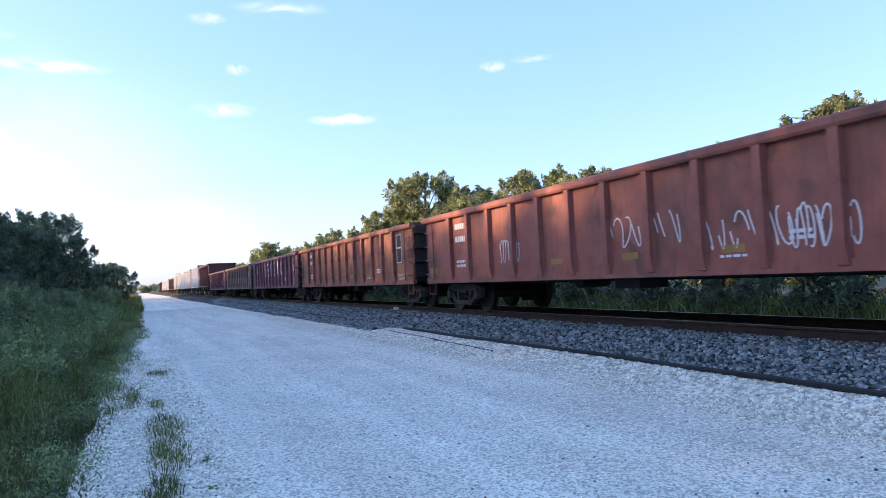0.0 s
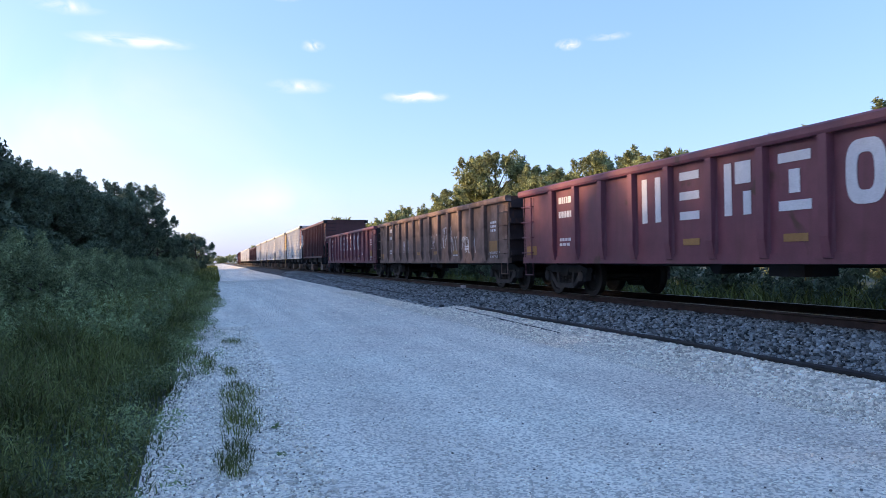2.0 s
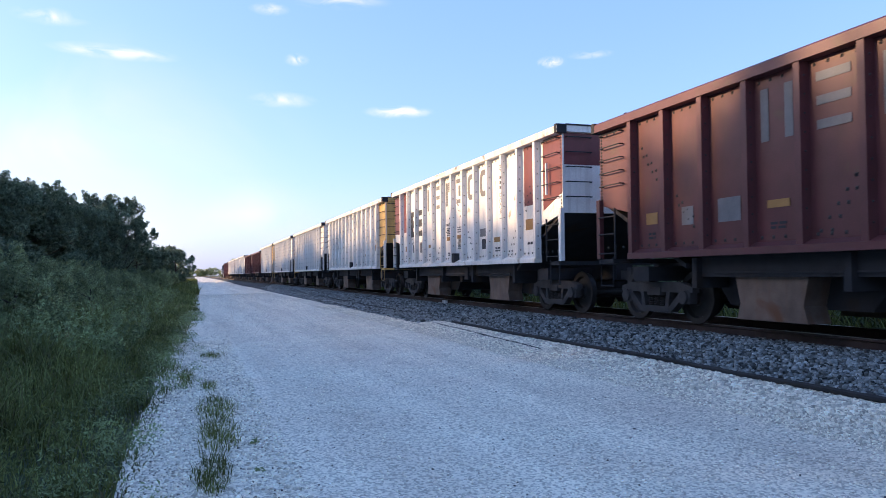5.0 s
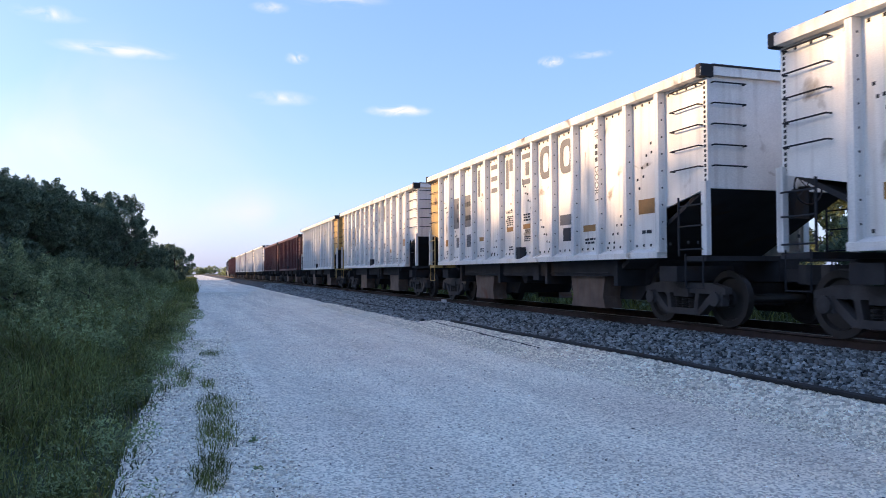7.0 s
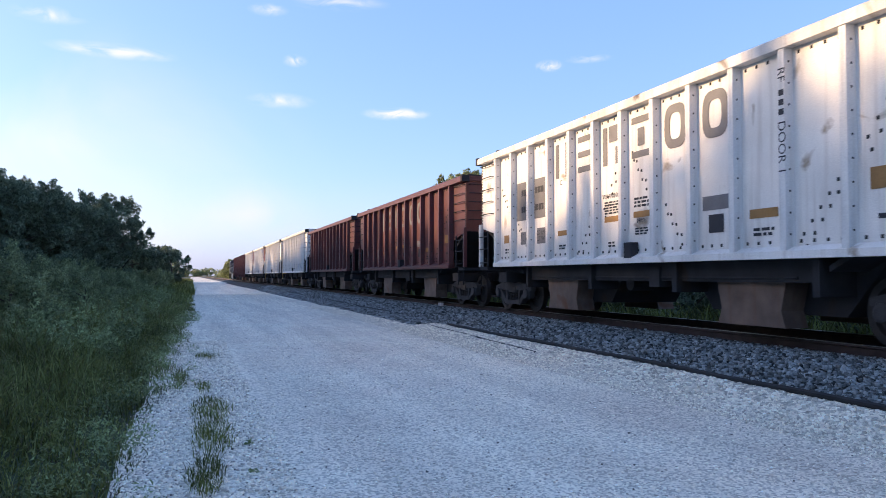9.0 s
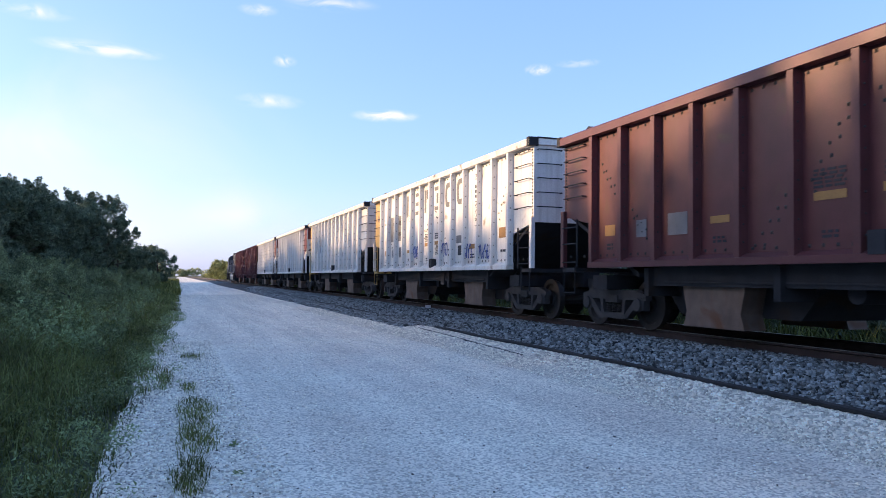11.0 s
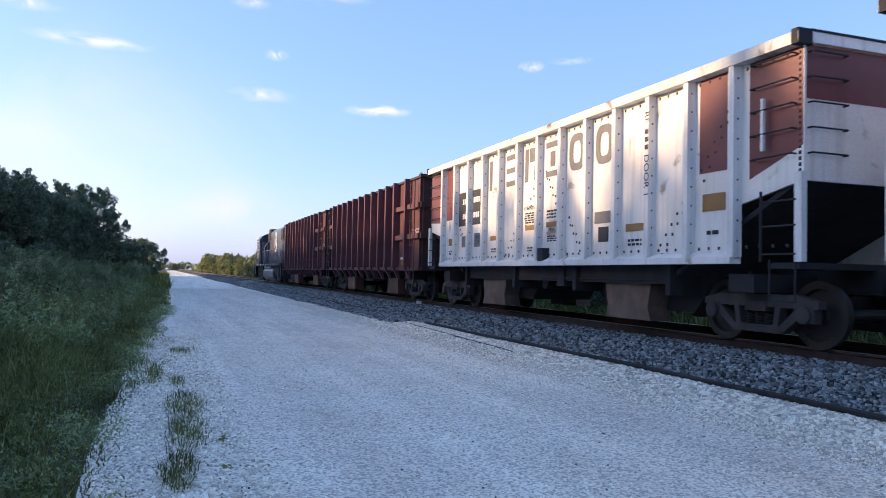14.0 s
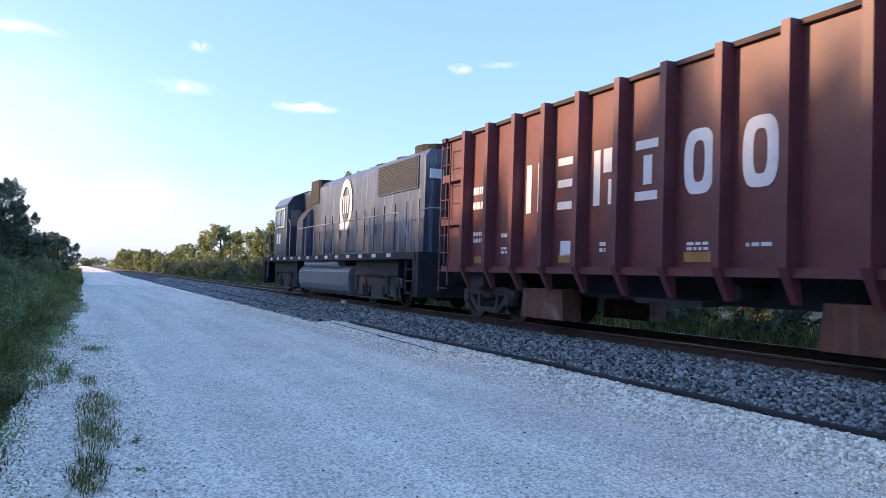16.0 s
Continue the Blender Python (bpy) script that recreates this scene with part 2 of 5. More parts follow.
# ---- mesh helpers ----
class Solid:
    """Collects boxes, tubes and prisms into one mesh."""

    def __init__(self):
        self.v, self.f, self.pieces = [], [], []

    def add(self, verts, faces):
        o = len(self.v)
        self.pieces.append((verts, faces))
        self.v += [tuple(p) for p in verts]
        self.f += [tuple(i + o for i in q) for q in faces]
        return self

    def box(self, x0, x1, y0, y1, z0, z1, b=0.0):
        if b:
            # chamfered along z edges
            p = [(x0 + b, y0), (x1 - b, y0), (x1, y0 + b), (x1, y1 - b), (x1 - b, y1), (x0 + b, y1), (x0, y1 - b), (x0, y0 + b)]
            return self.prism_z(p, z0, z1)
        v = [(x, y, z) for z in (z0, z1) for y in (y0, y1) for x in (x0, x1)]
        return self.add(v, [(0, 2, 3, 1), (4, 5, 7, 6), (0, 1, 5, 4), (2, 6, 7, 3), (0, 4, 6, 2), (1, 3, 7, 5)])

    def _prism(self, a, b):
        n = len(a)
        faces = [tuple(range(n))[::-1], tuple(range(n, 2 * n))]
        faces += [(i, (i + 1) % n, n + (i + 1) % n, n + i) for i in range(n)]
        return self.add(a + b, faces)

    def prism_z(self, p, z0, z1):
        return self._prism([(x, y, z0) for x, y in p], [(x, y, z1) for x, y in p])

    def prism_x(self, p, x0, x1):
        return self._prism([(x0, y, z) for y, z in p], [(x1, y, z) for y, z in p])

    def prism_y(self, p, y0, y1):
        return self._prism([(x, y0, z) for x, z in p], [(x, y1, z) for x, z in p])

    def tube(self, points, r, n=6):
        pts = [Vector(p) for p in points]
        rings = []
        for i, p in enumerate(pts):
            d = (pts[min(i + 1, len(pts) - 1)] - pts[max(i - 1, 0)]).normalized()
            side = d.cross(Vector((0, 0, 1)))
            if side.length < 1e-3:
                side = Vector((1, 0, 0))
            side.normalize()
            up = side.cross(d)
            rr = r[i] if isinstance(r, (list, tuple)) else r
            rings.append([p + (side * math.cos(2 * math.pi * k / n) + up * math.sin(2 * math.pi * k / n)) * rr for k in range(n)])
        v = [q for ring in rings for q in ring]
        f = []
        for i in range(len(pts) - 1):
            for k in range(n):
                f.append((i * n + k, i * n + (k + 1) % n, (i + 1) * n + (k + 1) % n, (i + 1) * n + k))
        f.append(tuple(range(n))[::-1])
        f.append(tuple(range((len(pts) - 1) * n, len(pts) * n)))
        return self.add(v, f)

    def lathe_x(self, profile, n=24, y=0.0, z=0.0):
        """profile: (x, radius) pairs, turned about the x axis through (y, z)."""
        v = [(x, y + r * math.cos(2 * math.pi * k / n), z + r * math.sin(2 * math.pi * k / n)) for x, r in profile for k in range(n)]
        f = []
        for i in range(len(profile) - 1):
            for k in range(n):
                f.append((i * n + k, i * n + (k + 1) % n, (i + 1) * n + (k + 1) % n, (i + 1) * n + k))
        f.append(tuple(range(n))[::-1])
        f.append(tuple(range((len(profile) - 1) * n, len(profile) * n)))
        return self.add(v, f)

    def mesh(self, name, mat):
        me = bpy.data.meshes.new(name)
        me.from_pydata(self.v, [], self.f)
        bm = bmesh.new()
        bm.from_mesh(me)
        bmesh.ops.recalc_face_normals(bm, faces=bm.faces)
        bm.to_mesh(me)
        bm.free()
        me.materials.append(mat)
        return me


MESHES = {}


def part(name, solid, mat, parent, label="", key=None):
    """One mesh object under a thing or a part; key: alike parts share one mesh."""
    if key is not None and key in MESHES:
        me = MESHES[key]
    else:
        me = (solid() if callable(solid) else solid).mesh(name, mat)
        if key is not None:
            MESHES[key] = me
    ob = new(name, me)
    ob.parent = parent
    if label:
        tagged(ob, label)
    return ob


def part_each(name, solid, mat, parent, label=""):
    """Every closed piece of the solid as a part of its own."""
    for piece in solid.pieces:
        one = Solid()
        one.add(*piece)
        part(name, one, mat, parent, label)


def raw_mesh(name, verts, faces, mat, smooth=False):
    me = bpy.data.meshes.new(name)
    me.from_pydata([tuple(v) for v in verts] if not isinstance(verts, list) else verts, [], faces)
    me.materials.append(mat)
    if smooth:
        me.shade_smooth()
    return me


def fast_mesh(name, verts, quads, mat):
    """verts (n,3) and quads (m,4) as arrays."""
    me = bpy.data.meshes.new(name)
    me.vertices.add(len(verts))
    me.vertices.foreach_set("co", np.asarray(verts, dtype=np.float32).ravel())
    k = quads.shape[1]
    me.loops.add(quads.size)
    me.loops.foreach_set("vertex_index", quads.astype(np.int32).ravel())
    me.polygons.add(len(quads))
    me.polygons.foreach_set("loop_start", np.arange(0, quads.size, k, dtype=np.int32))
    me.update(calc_edges=True)
    me.materials.append(mat)
    return me


# ---- ground, road, track ----
RAIL_Z = 0.62       # top of rail above the road
TRACK_X = 9.03      # centre of the track
GAUGE = 1.505       # between rail centres


def strip(name, profile, y0, y1, step, mat, wobble=0.0, jig=0.0):
    """A sheet along y with the cross profile [(x, z)...]."""
    ys = list(np.arange(y0, y1 + step, step))
    rng = np.random.default_rng(4)
    v, f = [], []
    k = len(profile)
    for j, y in enumerate(ys):
        for i, (x, z) in enumerate(profile):
            edge = wobble * (noise.noise((i * 7.3, y * 0.35, 2.0)) + 0.5 * noise.noise((i * 3.1, y * 1.3, 5.0)))
            v.append((x + edge, y, z + jig * float(rng.normal())))
    for j in range(len(ys) - 1):
        for i in range(k - 1):
            a = j * k + i
            f.append((a, a + 1, a + k + 1, a + k))
    ob = new(name, raw_mesh(name, v, f, mat, True))
    return ob


ground = new("ground", raw_mesh("ground", [(x, y, -0.03) for y in (-1500, -300, 0, 300, 1200, 4000) for x in (-3000, -300, -40, 0, 60, 400, 3000)], [(j * 7 + i, j * 7 + i + 1, (j + 1) * 7 + i + 1, (j + 1) * 7 + i) for j in range(5) for i in range(6)], M["grass_soil"]))
tagged(ground, "dark green overgrown soil stretching to the horizon", "ground", kind="structure")
road = strip("road", [(-0.55, -0.015), (-0.2, 0.0), (1.0, 0.015), (2.6, 0.02), (4.2, 0.03), (5.4, 0.07), (6.0, 0.15), (6.7, 0.20)], -80, 90, 0.5, M["road"], 0.16)
tagged(road, "pale white crushed limestone access road beside the track", "gravel road", kind="structure")
far_road = strip("road", [(-0.5, -0.015), (1.0, 0.015), (5.0, 0.04), (6.0, 0.12), (6.7, 0.18)], 90, 900, 10, M["road"], 0.2)
tagged(far_road, "pale white crushed limestone road running to the horizon", "gravel road", kind="structure")
bed = strip("ballast_bed", [(6.25, 0.10), (6.6, 0.20), (7.25, 0.40), (7.6, 0.44), (10.4, 0.44), (11.0, 0.36), (12.2, 0.0)], -120, 140, 0.4, M["ballast"], 0.10, 0.012)
tagged(bed, "dark grey crushed stone ballast bed under the rails", "ballast", kind="structure")
far_bed = strip("ballast_bed", [(6.2, 0.10), (6.6, 0.20), (7.25, 0.40), (7.6, 0.44), (10.4, 0.44), (11.0, 0.36), (12.2, 0.0)], 140, 900, 8, M["ballast"], 0.1)
tagged(far_bed, "dark grey ballast bed running to the horizon", "ballast", kind="structure")


def rail_solid(y0, y1):
    s = Solid()
    prof = [(-0.07, -0.171), (0.07, -0.171), (0.07, -0.16), (0.012, -0.135), (0.010, -0.045), (0.036, -0.034), (0.036, -0.006), (-0.036, -0.006), (-0.036, -0.034), (-0.010, -0.045), (-0.012, -0.135), (-0.07, -0.16)]
    return s.prism_y(prof, y0, y1)


track = tagged(new("railway_track"), "single railway track with rusty steel rails on dark wooden ties", "railway track", kind="structure")
track.location = (TRACK_X, 0, RAIL_Z)
for sx in (-1, 1):
    r = part("rail", rail_solid(-420, 900), M["rail"], track, "rusty brown steel rail with a polished head", key="rail")
    r.location.x = sx * GAUGE / 2
    h = part("rail_head", lambda: Solid().box(-0.030, 0.030, -420, 900, -0.008, 0.0), M["rail_head"], r, "polished running surface", key="rail_head")
far_ties = Solid()
for i in range(-220, 700):
    y = i * 0.53
    if -8 < y < 120:
        continue
    far_ties.box(-1.3, 1.3, y - 0.115, y + 0.115, -0.33, -0.172)
tagged(part("ties", far_ties, M["tie"], track), kind="stuff")


# ---- trucks and wheels ----
WHEEL_R = 0.44
ROLLERS = []


def wheelset_solid():
    s = Solid()
    prof = [(-0.10, 0.09), (-0.10, 0.13), (-0.03, 0.15), (-0.05, 0.33), (-0.07, 0.36), (-0.07, 0.425), (0.05, 0.44), (0.055, 0.465), (0.075, 0.46), (0.075, 0.36), (0.02, 0.33), (0.03, 0.15), (0.08, 0.13), (0.08, 0.09)]
    for sx in (-1, 1):
        s.lathe_x([(sx * 0.76 - sx * x * -1, r) for x, r in prof], 28)
    s.lathe_x([(-1.1, 0.07), (-0.8, 0.08), (0.8, 0.08), (1.1, 0.07)], 12)
    return s


def frame_solid():
    s = Solid()
    for sx in (-1, 1):
        a, b = sx * 0.93, sx * 1.07
        x0, x1 = min(a, b), max(a, b)
        s.prism_x([(-1.1, 0.52), (1.1, 0.52), (1.1, 0.62), (0.75, 0.70), (-0.75, 0.70), (-1.1, 0.62)], x0, x1)
        for sy in (-1, 1):
            p = [(sy * 0.98, 0.54), (sy * 0.78, 0.56), (sy * 0.36, 0.20), (sy * 0.50, 0.18)]
            s.prism_x(p, x0 - 0.003, x1 + 0.003)
            s.prism_x([(sy * 0.36, 0.55), (sy * 0.46, 0.55), (sy * 0.40, 0.22), (sy * 0.30, 0.22)], x0, x1)
            s.box(x0 - 0.02, x1 + 0.02, sy * 0.89 - 0.14, sy * 0.89 + 0.14, 0.33, 0.56, 0.03)
            s.lathe_x([(sx * 1.02, 0.12), (sx * 1.13, 0.12), (sx * 1.14, 0.08)], 14, sy * 0.89, 0.44)
        s.prism_x([(-0.50, 0.16), (0.50, 0.16), (0.42, 0.27), (-0.42, 0.27)], x0 - 0.01, x1 + 0.01)
        s.box(x0 - 0.03, x1 + 0.02, -0.2, 0.2, 0.46, 0.60)
    s.box(-1.0, 1.0, -0.19, 0.19, 0.45, 0.68)
    s.box(-0.95, 0.95, -0.32, -0.27, 0.30, 0.40)
    s.box(-0.95, 0.95, 0.27, 0.32, 0.30, 0.40)
    return s


def spring_solid():
    s = Solid()
    s.tube([(0, 0, 0.018 * k) for k in range(10)], [0.085 if k % 2 else 0.062 for k in range(10)], 8)
    return s


def add_truck(car, y, base=1.78):
    t = part("truck", frame_solid, M["cast"], car, "dark cast steel side frames", key="truck")
    t.location.y = y
    for sx in (-1, 1):
        for dy in (-0.2, -0.02, 0.16):
            part("spring", spring_solid, M["wheel"], t, "coil spring", key="spring").location = (sx, dy, 0.275)
    for sy in (-1, 1):
        w = part("wheelset", wheelset_solid, M["wheel"], t, key="wheelset")
        w.location = (0, sy * base / 2, WHEEL_R)
        ROLLERS.append((w, car, sy * base / 2, y))
    return t


def coupler_solid():
    s = Solid()
    s.box(-0.1, 0.1, -0.6, 0.5, 0.72, 0.92, 0.02)
    s.box(-0.2, 0.17, 0.4, 0.68, 0.68, 0.98, 0.06)
    s.tube([(-0.5, 0.1, 0.75), (-0.5, 0.35, 0.45), (-0.3, 0.6, 0.35)], 0.03)
    return s


def add_couplers(car, y_end):
    for sy in (-1, 1):
        c = part("coupler", coupler_solid, M["cast"], car, key="coupler")
        c.location.y = sy * y_end
        if sy < 0:
            c.rotation_euler.z = math.pi


# ---- markings on the near (-x) side ----
def upright(x, y, z):
    return Matrix(((0, 0, -1, x), (-1, 0, 0, y), (0, 1, 0, z), (0, 0, 0, 1)))


def words(name, text, x, y, z, size, mat, parent, turn=0.0):
    cu = bpy.data.curves.new(name, "FONT")
    cu.body, cu.size, cu.align_x, cu.align_y = text, size, "CENTER", "CENTER"
    cu.materials.append(mat)
    ob = new(name, cu)
    ob.parent = parent
    ob.matrix_basis = upright(x, y, z) @ pose(0, 0, 0, 0, 0, turn)
    return ob


def plate(s, x, y, z, w, h, d=0.004):
    """A thin painted patch centred at (y, z) on the near side."""
    return s.box(x - d, x, y - w / 2, y + w / 2, z - h / 2, z + h / 2)


def small_print(s, x, y, z, w, h, lines, rng, d=0.004):
    for k in range(lines):
        zz = z + h / 2 - (k + 0.5) * h / lines
        yy = y + w / 2
        while yy > y - w / 2 + 0.03:
            ww = rng.uniform(0.05, 0.16)
            ww = min(ww, yy - (y - w / 2))
            s.box(x - d, x, yy - ww, yy, zz - 0.3 * h / lines, zz + 0.3 * h / lines)
            yy -= ww + 0.035
    return s


def emblem(s, kind, x, y, z, w, h, st, d=0.004):
    """Plain shapes in the colour and size of the painted company name."""
    l, r, b, t = y + w / 2, y - w / 2, z - h / 2, z + h / 2

    def bar(y0, y1, z0, z1):
        s.box(x - d, x, min(y0, y1), max(y0, y1), z0, z1)
    if kind == 0:
        bar(l, l - st, b, t), bar(r, r + st, b, t)
    elif kind == 1:
        for zz in (b, z - st / 2.5, t - st * 0.8):
            bar(l, r + st * 0.4, zz, zz + st * 0.8)
    elif kind == 2:
        bar(l, l - st, b, t), bar(l - st * 1.5, r, z + st * 0.4, t), bar(r + st, r, b, z - st * 0.3)
    elif kind == 3:
        bar(l, r, t - st * 0.8, t), bar(l, r, b, b + st * 0.8), bar(l - w * 0.33, r + w * 0.33, b + st * 1.4, t - st * 1.4)
    else:
        n = 28

        def oval(k, inset):
            u = 2 * math.pi * k / n
            cy, cz = math.cos(u), math.sin(u)
            return (y + math.copysign(abs(cy) ** 0.55, cy) * (w / 2 - inset), z + math.copysign(abs(cz) ** 0.75, cz) * (h / 2 - inset))
        v = [(xx, *oval(k, q)) for xx in (x - d, x) for q in (0.0, st) for k in range(n)]
        f = []
        for k in range(n):
            j = (k + 1) % n
            f += [(k, j, n + j, n + k), (k, 2 * n + k, 2 * n + j, j), (n + k, n + j, 3 * n + j, 3 * n + k)]
        s.add(v, f)


def scribble(name, mat, parent, x, y, z, w, h, strokes, seed, thick=0.014):
    """Loose spray strokes."""
    rng = random.Random(seed)
    s = Solid()
    for k in range(strokes):
        yy = y + w / 2 - (k + 0.5) * w / strokes
        a, b = rng.uniform(0.5, 1.2), rng.uniform(0, 6.28)
        span = rng.uniform(2.5, 5.5)
        pts = []
        for i in range(15):
            u = b + span * i / 14
            pts.append((x, yy + 0.55 * w / strokes * math.cos(u * a) - 0.1 * w / strokes * (i / 14), z + 0.45 * h * math.sin(u)))
        for p, q in zip(pts, pts[1:]):
            dy, dz = q[1] - p[1], q[2] - p[2]
            n = math.hypot(dy, dz) or 1
            oy, oz = -dz / n * thick, dy / n * thick
            s.add([(x, p[1] + oy, p[2] + oz), (x, p[1] - oy, p[2] - oz), (x, q[1] - oy, q[2] - oz), (x, q[1] + oy, q[2] + oz)], [(0, 1, 2, 3)])
    return tagged(part(name, s, mat, parent, "loose spray-painted graffiti strokes"), kind="stuff")


def grab(s, x, y0, y1, z, out=-0.06, r=0.013):
    s.tube([(x, y0, z), (x + out, y0, z), (x + out, y1, z), (x, y1, z)], r, 5)


# ---- ballast hopper ----
def hopper(label, y_mid, top, paint, rib_paint, near_end, far_end, corner=None, letters=None, number=None, seed=1, name="ballast_hopper", half=7.22):
    car = new(name)
    tagged(car, label, "hopper car", "cars of the train")
    rng = random.Random(seed)
    b, t = 1.19, top
    xs, xr = -1.45, -1.59
    e = half
    ribs = [e - 1.25 - i * (2 * e - 2.42) / 12 for i in range(13)]
    cols = [e - 0.1] + ribs + [-e + 0.1]

    def sheet(y0, y1):
        return [(y1, t - 0.16), (y1, b + 1.0), (y1 - 1.17, b + 0.76), (y1 - 1.17, b), (y0 + 1.17, b), (y0 + 1.17, b + 0.76), (y0, b + 1.0), (y0, t - 0.16)]
    for sx in (-1, 1):
        part("side_sheet", Solid().prism_x(sheet(-e, e), *sorted((sx * 1.45, sx * 1.41))), paint, car)
        part("top_chord", Solid().prism_y([(sx * 1.39, t - 0.17), (sx * 1.61, t - 0.17), (sx * 1.61, t - 0.03), (sx * 1.58, t), (sx * 1.39, t)], -e - 0.06, e + 0.06), M["white_chord"] if rib_paint is M["white_rib"] else rib_paint, car)
        part("side_sill", Solid().prism_y([(sx * 1.40, b - 0.07), (sx * 1.60, b - 0.07), (sx * 1.60, b + 0.03), (sx * 1.46, b + 0.10), (sx * 1.40, b + 0.10)], -e + 1.17, e - 1.17), paint, car)
        for y in ribs:
            r = part("rib", lambda: Solid().prism_z([(xs + 0.002, -0.070), (xr, -0.055), (xr, 0.055), (xs + 0.002, 0.070)], b + 0.02, t - 0.165), rib_paint, car, key=("rib", name, b, t, rib_paint.name))
            r.location.y = y
            if sx > 0:
                r.rotation_euler.z = math.pi
        for sy in (-1, 1):
            yy = sy * (e - 0.02)
            part("end_post", Solid().box(sx * 1.48 - 0.045, sx * 1.48 + 0.045, yy - 0.06, yy + 0.06, b - 0.05, b + 1.1), rib_paint, car, key=None)
    # coloured corner panels
    if corner:
        s = Solid()
        s.prism_x([(-e + 0.01, t - 0.18), (-e + 0.01, b + 1.45), (-e + 0.95, b + 1.1), (-e + 0.95, t - 0.18)], xs - 0.004, xs)
        s.prism_x([(-e + 1.40, t - 0.18), (-e + 1.40, b + 1.3), (-e + 2.0, b + 1.3), (-e + 2.0, t - 0.18)], xs - 0.004, xs)
        s.prism_x([(e - 0.01, t - 0.18), (e - 0.01, b + 1.25), (e - 1.1, b + 1.2), (e - 1.1, t - 0.18)], xs - 0.004, xs)
        s.prism_x([(e - 1.38, t - 0.18), (e - 1.38, b + 1.25), (e - 2.1, b + 1.25), (e - 2.1, t - 0.18)], xs - 0.004, xs)
        part_each("corner_panel", s, corner, car, "oxide red corner panel")
        part("ladder_stile", Solid().box(-1.55, -1.51, -e + 0.60, -e + 0.65, b + 1.45, t - 0.75), rib_paint, car, "white upright of the corner ladder")
    for end, sy, paint_end in (("near", -1, near_end), ("far", 1, far_end)):
        s = Solid()
        s.box(-1.41, 1.41, *sorted((sy * (e - 0.08), sy * (e - 0.03))), b + 1.0, t - 0.02)
        s.box(-1.5, 1.5, *sorted((sy * (e - 0.10), sy * (e + 0.04))), t - 0.14, t)
        part("end_sheet", s, paint_end, car, "")
        if corner:
            part("end_band", Solid().box(-1.40, 1.40, *sorted((sy * (e - 0.03), sy * (e - 0.026))), t - 0.85, t - 0.15), corner, car, "oxide red band across the end")
        part("end_rim", Solid().box(-1.38, 1.38, *sorted((sy * (e - 0.12), sy * (e + 0.05))), t, t + 0.035, 0.01), M["black"], car, "black rim on the end")
        if paint_end is not paint:
            s = Solid()
            s.prism_x([(sy * (e - 0.0), t - 0.18), (sy * (e - 0.0), b + 1.0), (sy * (e - 1.12), b + 0.77), (sy * (e - 1.12), t - 0.18)], xs - 0.0045, xs - 0.0005)
            if not corner:
                part("end_panel", s, paint_end, car, "coloured end panel of the side")
        s = Solid()
        s.prism_x([(sy * (e - 0.05), b + 1.02), (sy * (e - 2.6), b - 0.25), (sy * (e - 2.6), b - 0.17), (sy * (e - 0.05), b + 1.10)], -1.40, 1.40)
        part("slope_sheet", s, M["black"], car, "black sloping end sheet")
        for k in range(5):
            z = b + 1.35 + k * (t - b - 1.6) / 4
            for sx in (-1, 1):
                s = Solid()
                grab(s, sx * 1.45, sy * (e - 0.12), sy * (e - 0.85), z, sx * 0.09)
                part("grab_iron", s, M["black"], car, "black steel grab iron")
            s = Solid()
            s.tube([(-1.35, sy * (e - 0.03), z), (-1.35, sy * (e + 0.05), z), (-0.75, sy * (e + 0.05), z), (-0.75, sy * (e - 0.03), z)], 0.013, 5)
            part("grab_iron", s, M["black"], car, "black steel grab iron")
        for sx in (-1, 1):
            part("corner_cap", Solid().box(*sorted((sx * 1.36, sx * 1.615)), *sorted((sy * (e - 0.07), sy * (e + 0.066))), t - 0.175, t + 0.02, 0.015), M["black"], car, "sooty black cap on the top corner")
        if sy < 0:
            wy, wz = -e - 0.16, b + 1.05
            s = Solid()
            s.tube([(0.35 + 0.28 * math.cos(k * math.pi / 9), wy, wz + 0.28 * math.sin(k * math.pi / 9)) for k in range(19)], 0.016, 5)
            for k in range(5):
                s.tube([(0.35, wy + 0.03, wz), (0.35 + 0.28 * math.cos(k * 1.2566), wy, wz + 0.28 * math.sin(k * 1.2566))], 0.011, 4)
            s.tube([(0.35, wy - 0.02, wz), (0.35, -e + 0.05, wz)], 0.03, 6)
            s.box(0.2, 0.5, -e - 0.03, -e + 0.12, wz - 0.5, wz - 0.02, 0.02)
            part("brake_wheel", s, M["black"], car, "black spoked brake wheel with its gear box")
        mat = paint_end if paint_end is M["yellow"] else M["black"]
        for sx in (-1, 1):
            s = Solid()
            for z in (b + 0.05, b + 0.42, b + 0.75):
                s.tube([(sx * 1.53, sy * (e - 0.05), z), (sx * 1.53, sy * (e - 0.65), z)], 0.014, 5)
            s.tube([(sx * 1.53, sy * (e - 0.65), b - 0.05), (sx * 1.53, sy * (e - 0.65), b + 0.9)], 0.02, 5)
            s.tube([(sx * 1.50, sy * (e - 0.08), b - 0.02), (sx * 1.50, sy * (e - 0.08), 0.62), (sx * 1.50, sy * (e - 0.52), 0.62), (sx * 1.50, sy * (e - 0.52), b - 0.02)], 0.016, 5)
            part("ladder", s, mat, car, "corner ladder and stirrup step")
        s = Solid()
        s.box(-1.5, 1.5, *sorted((sy * (e - 0.55), sy * (e - 0.0))), b - 0.14, b - 0.06)
        part("end_platform", s, mat if mat is M["yellow"] else M["black"], car)
    # underframe
    s = Solid()
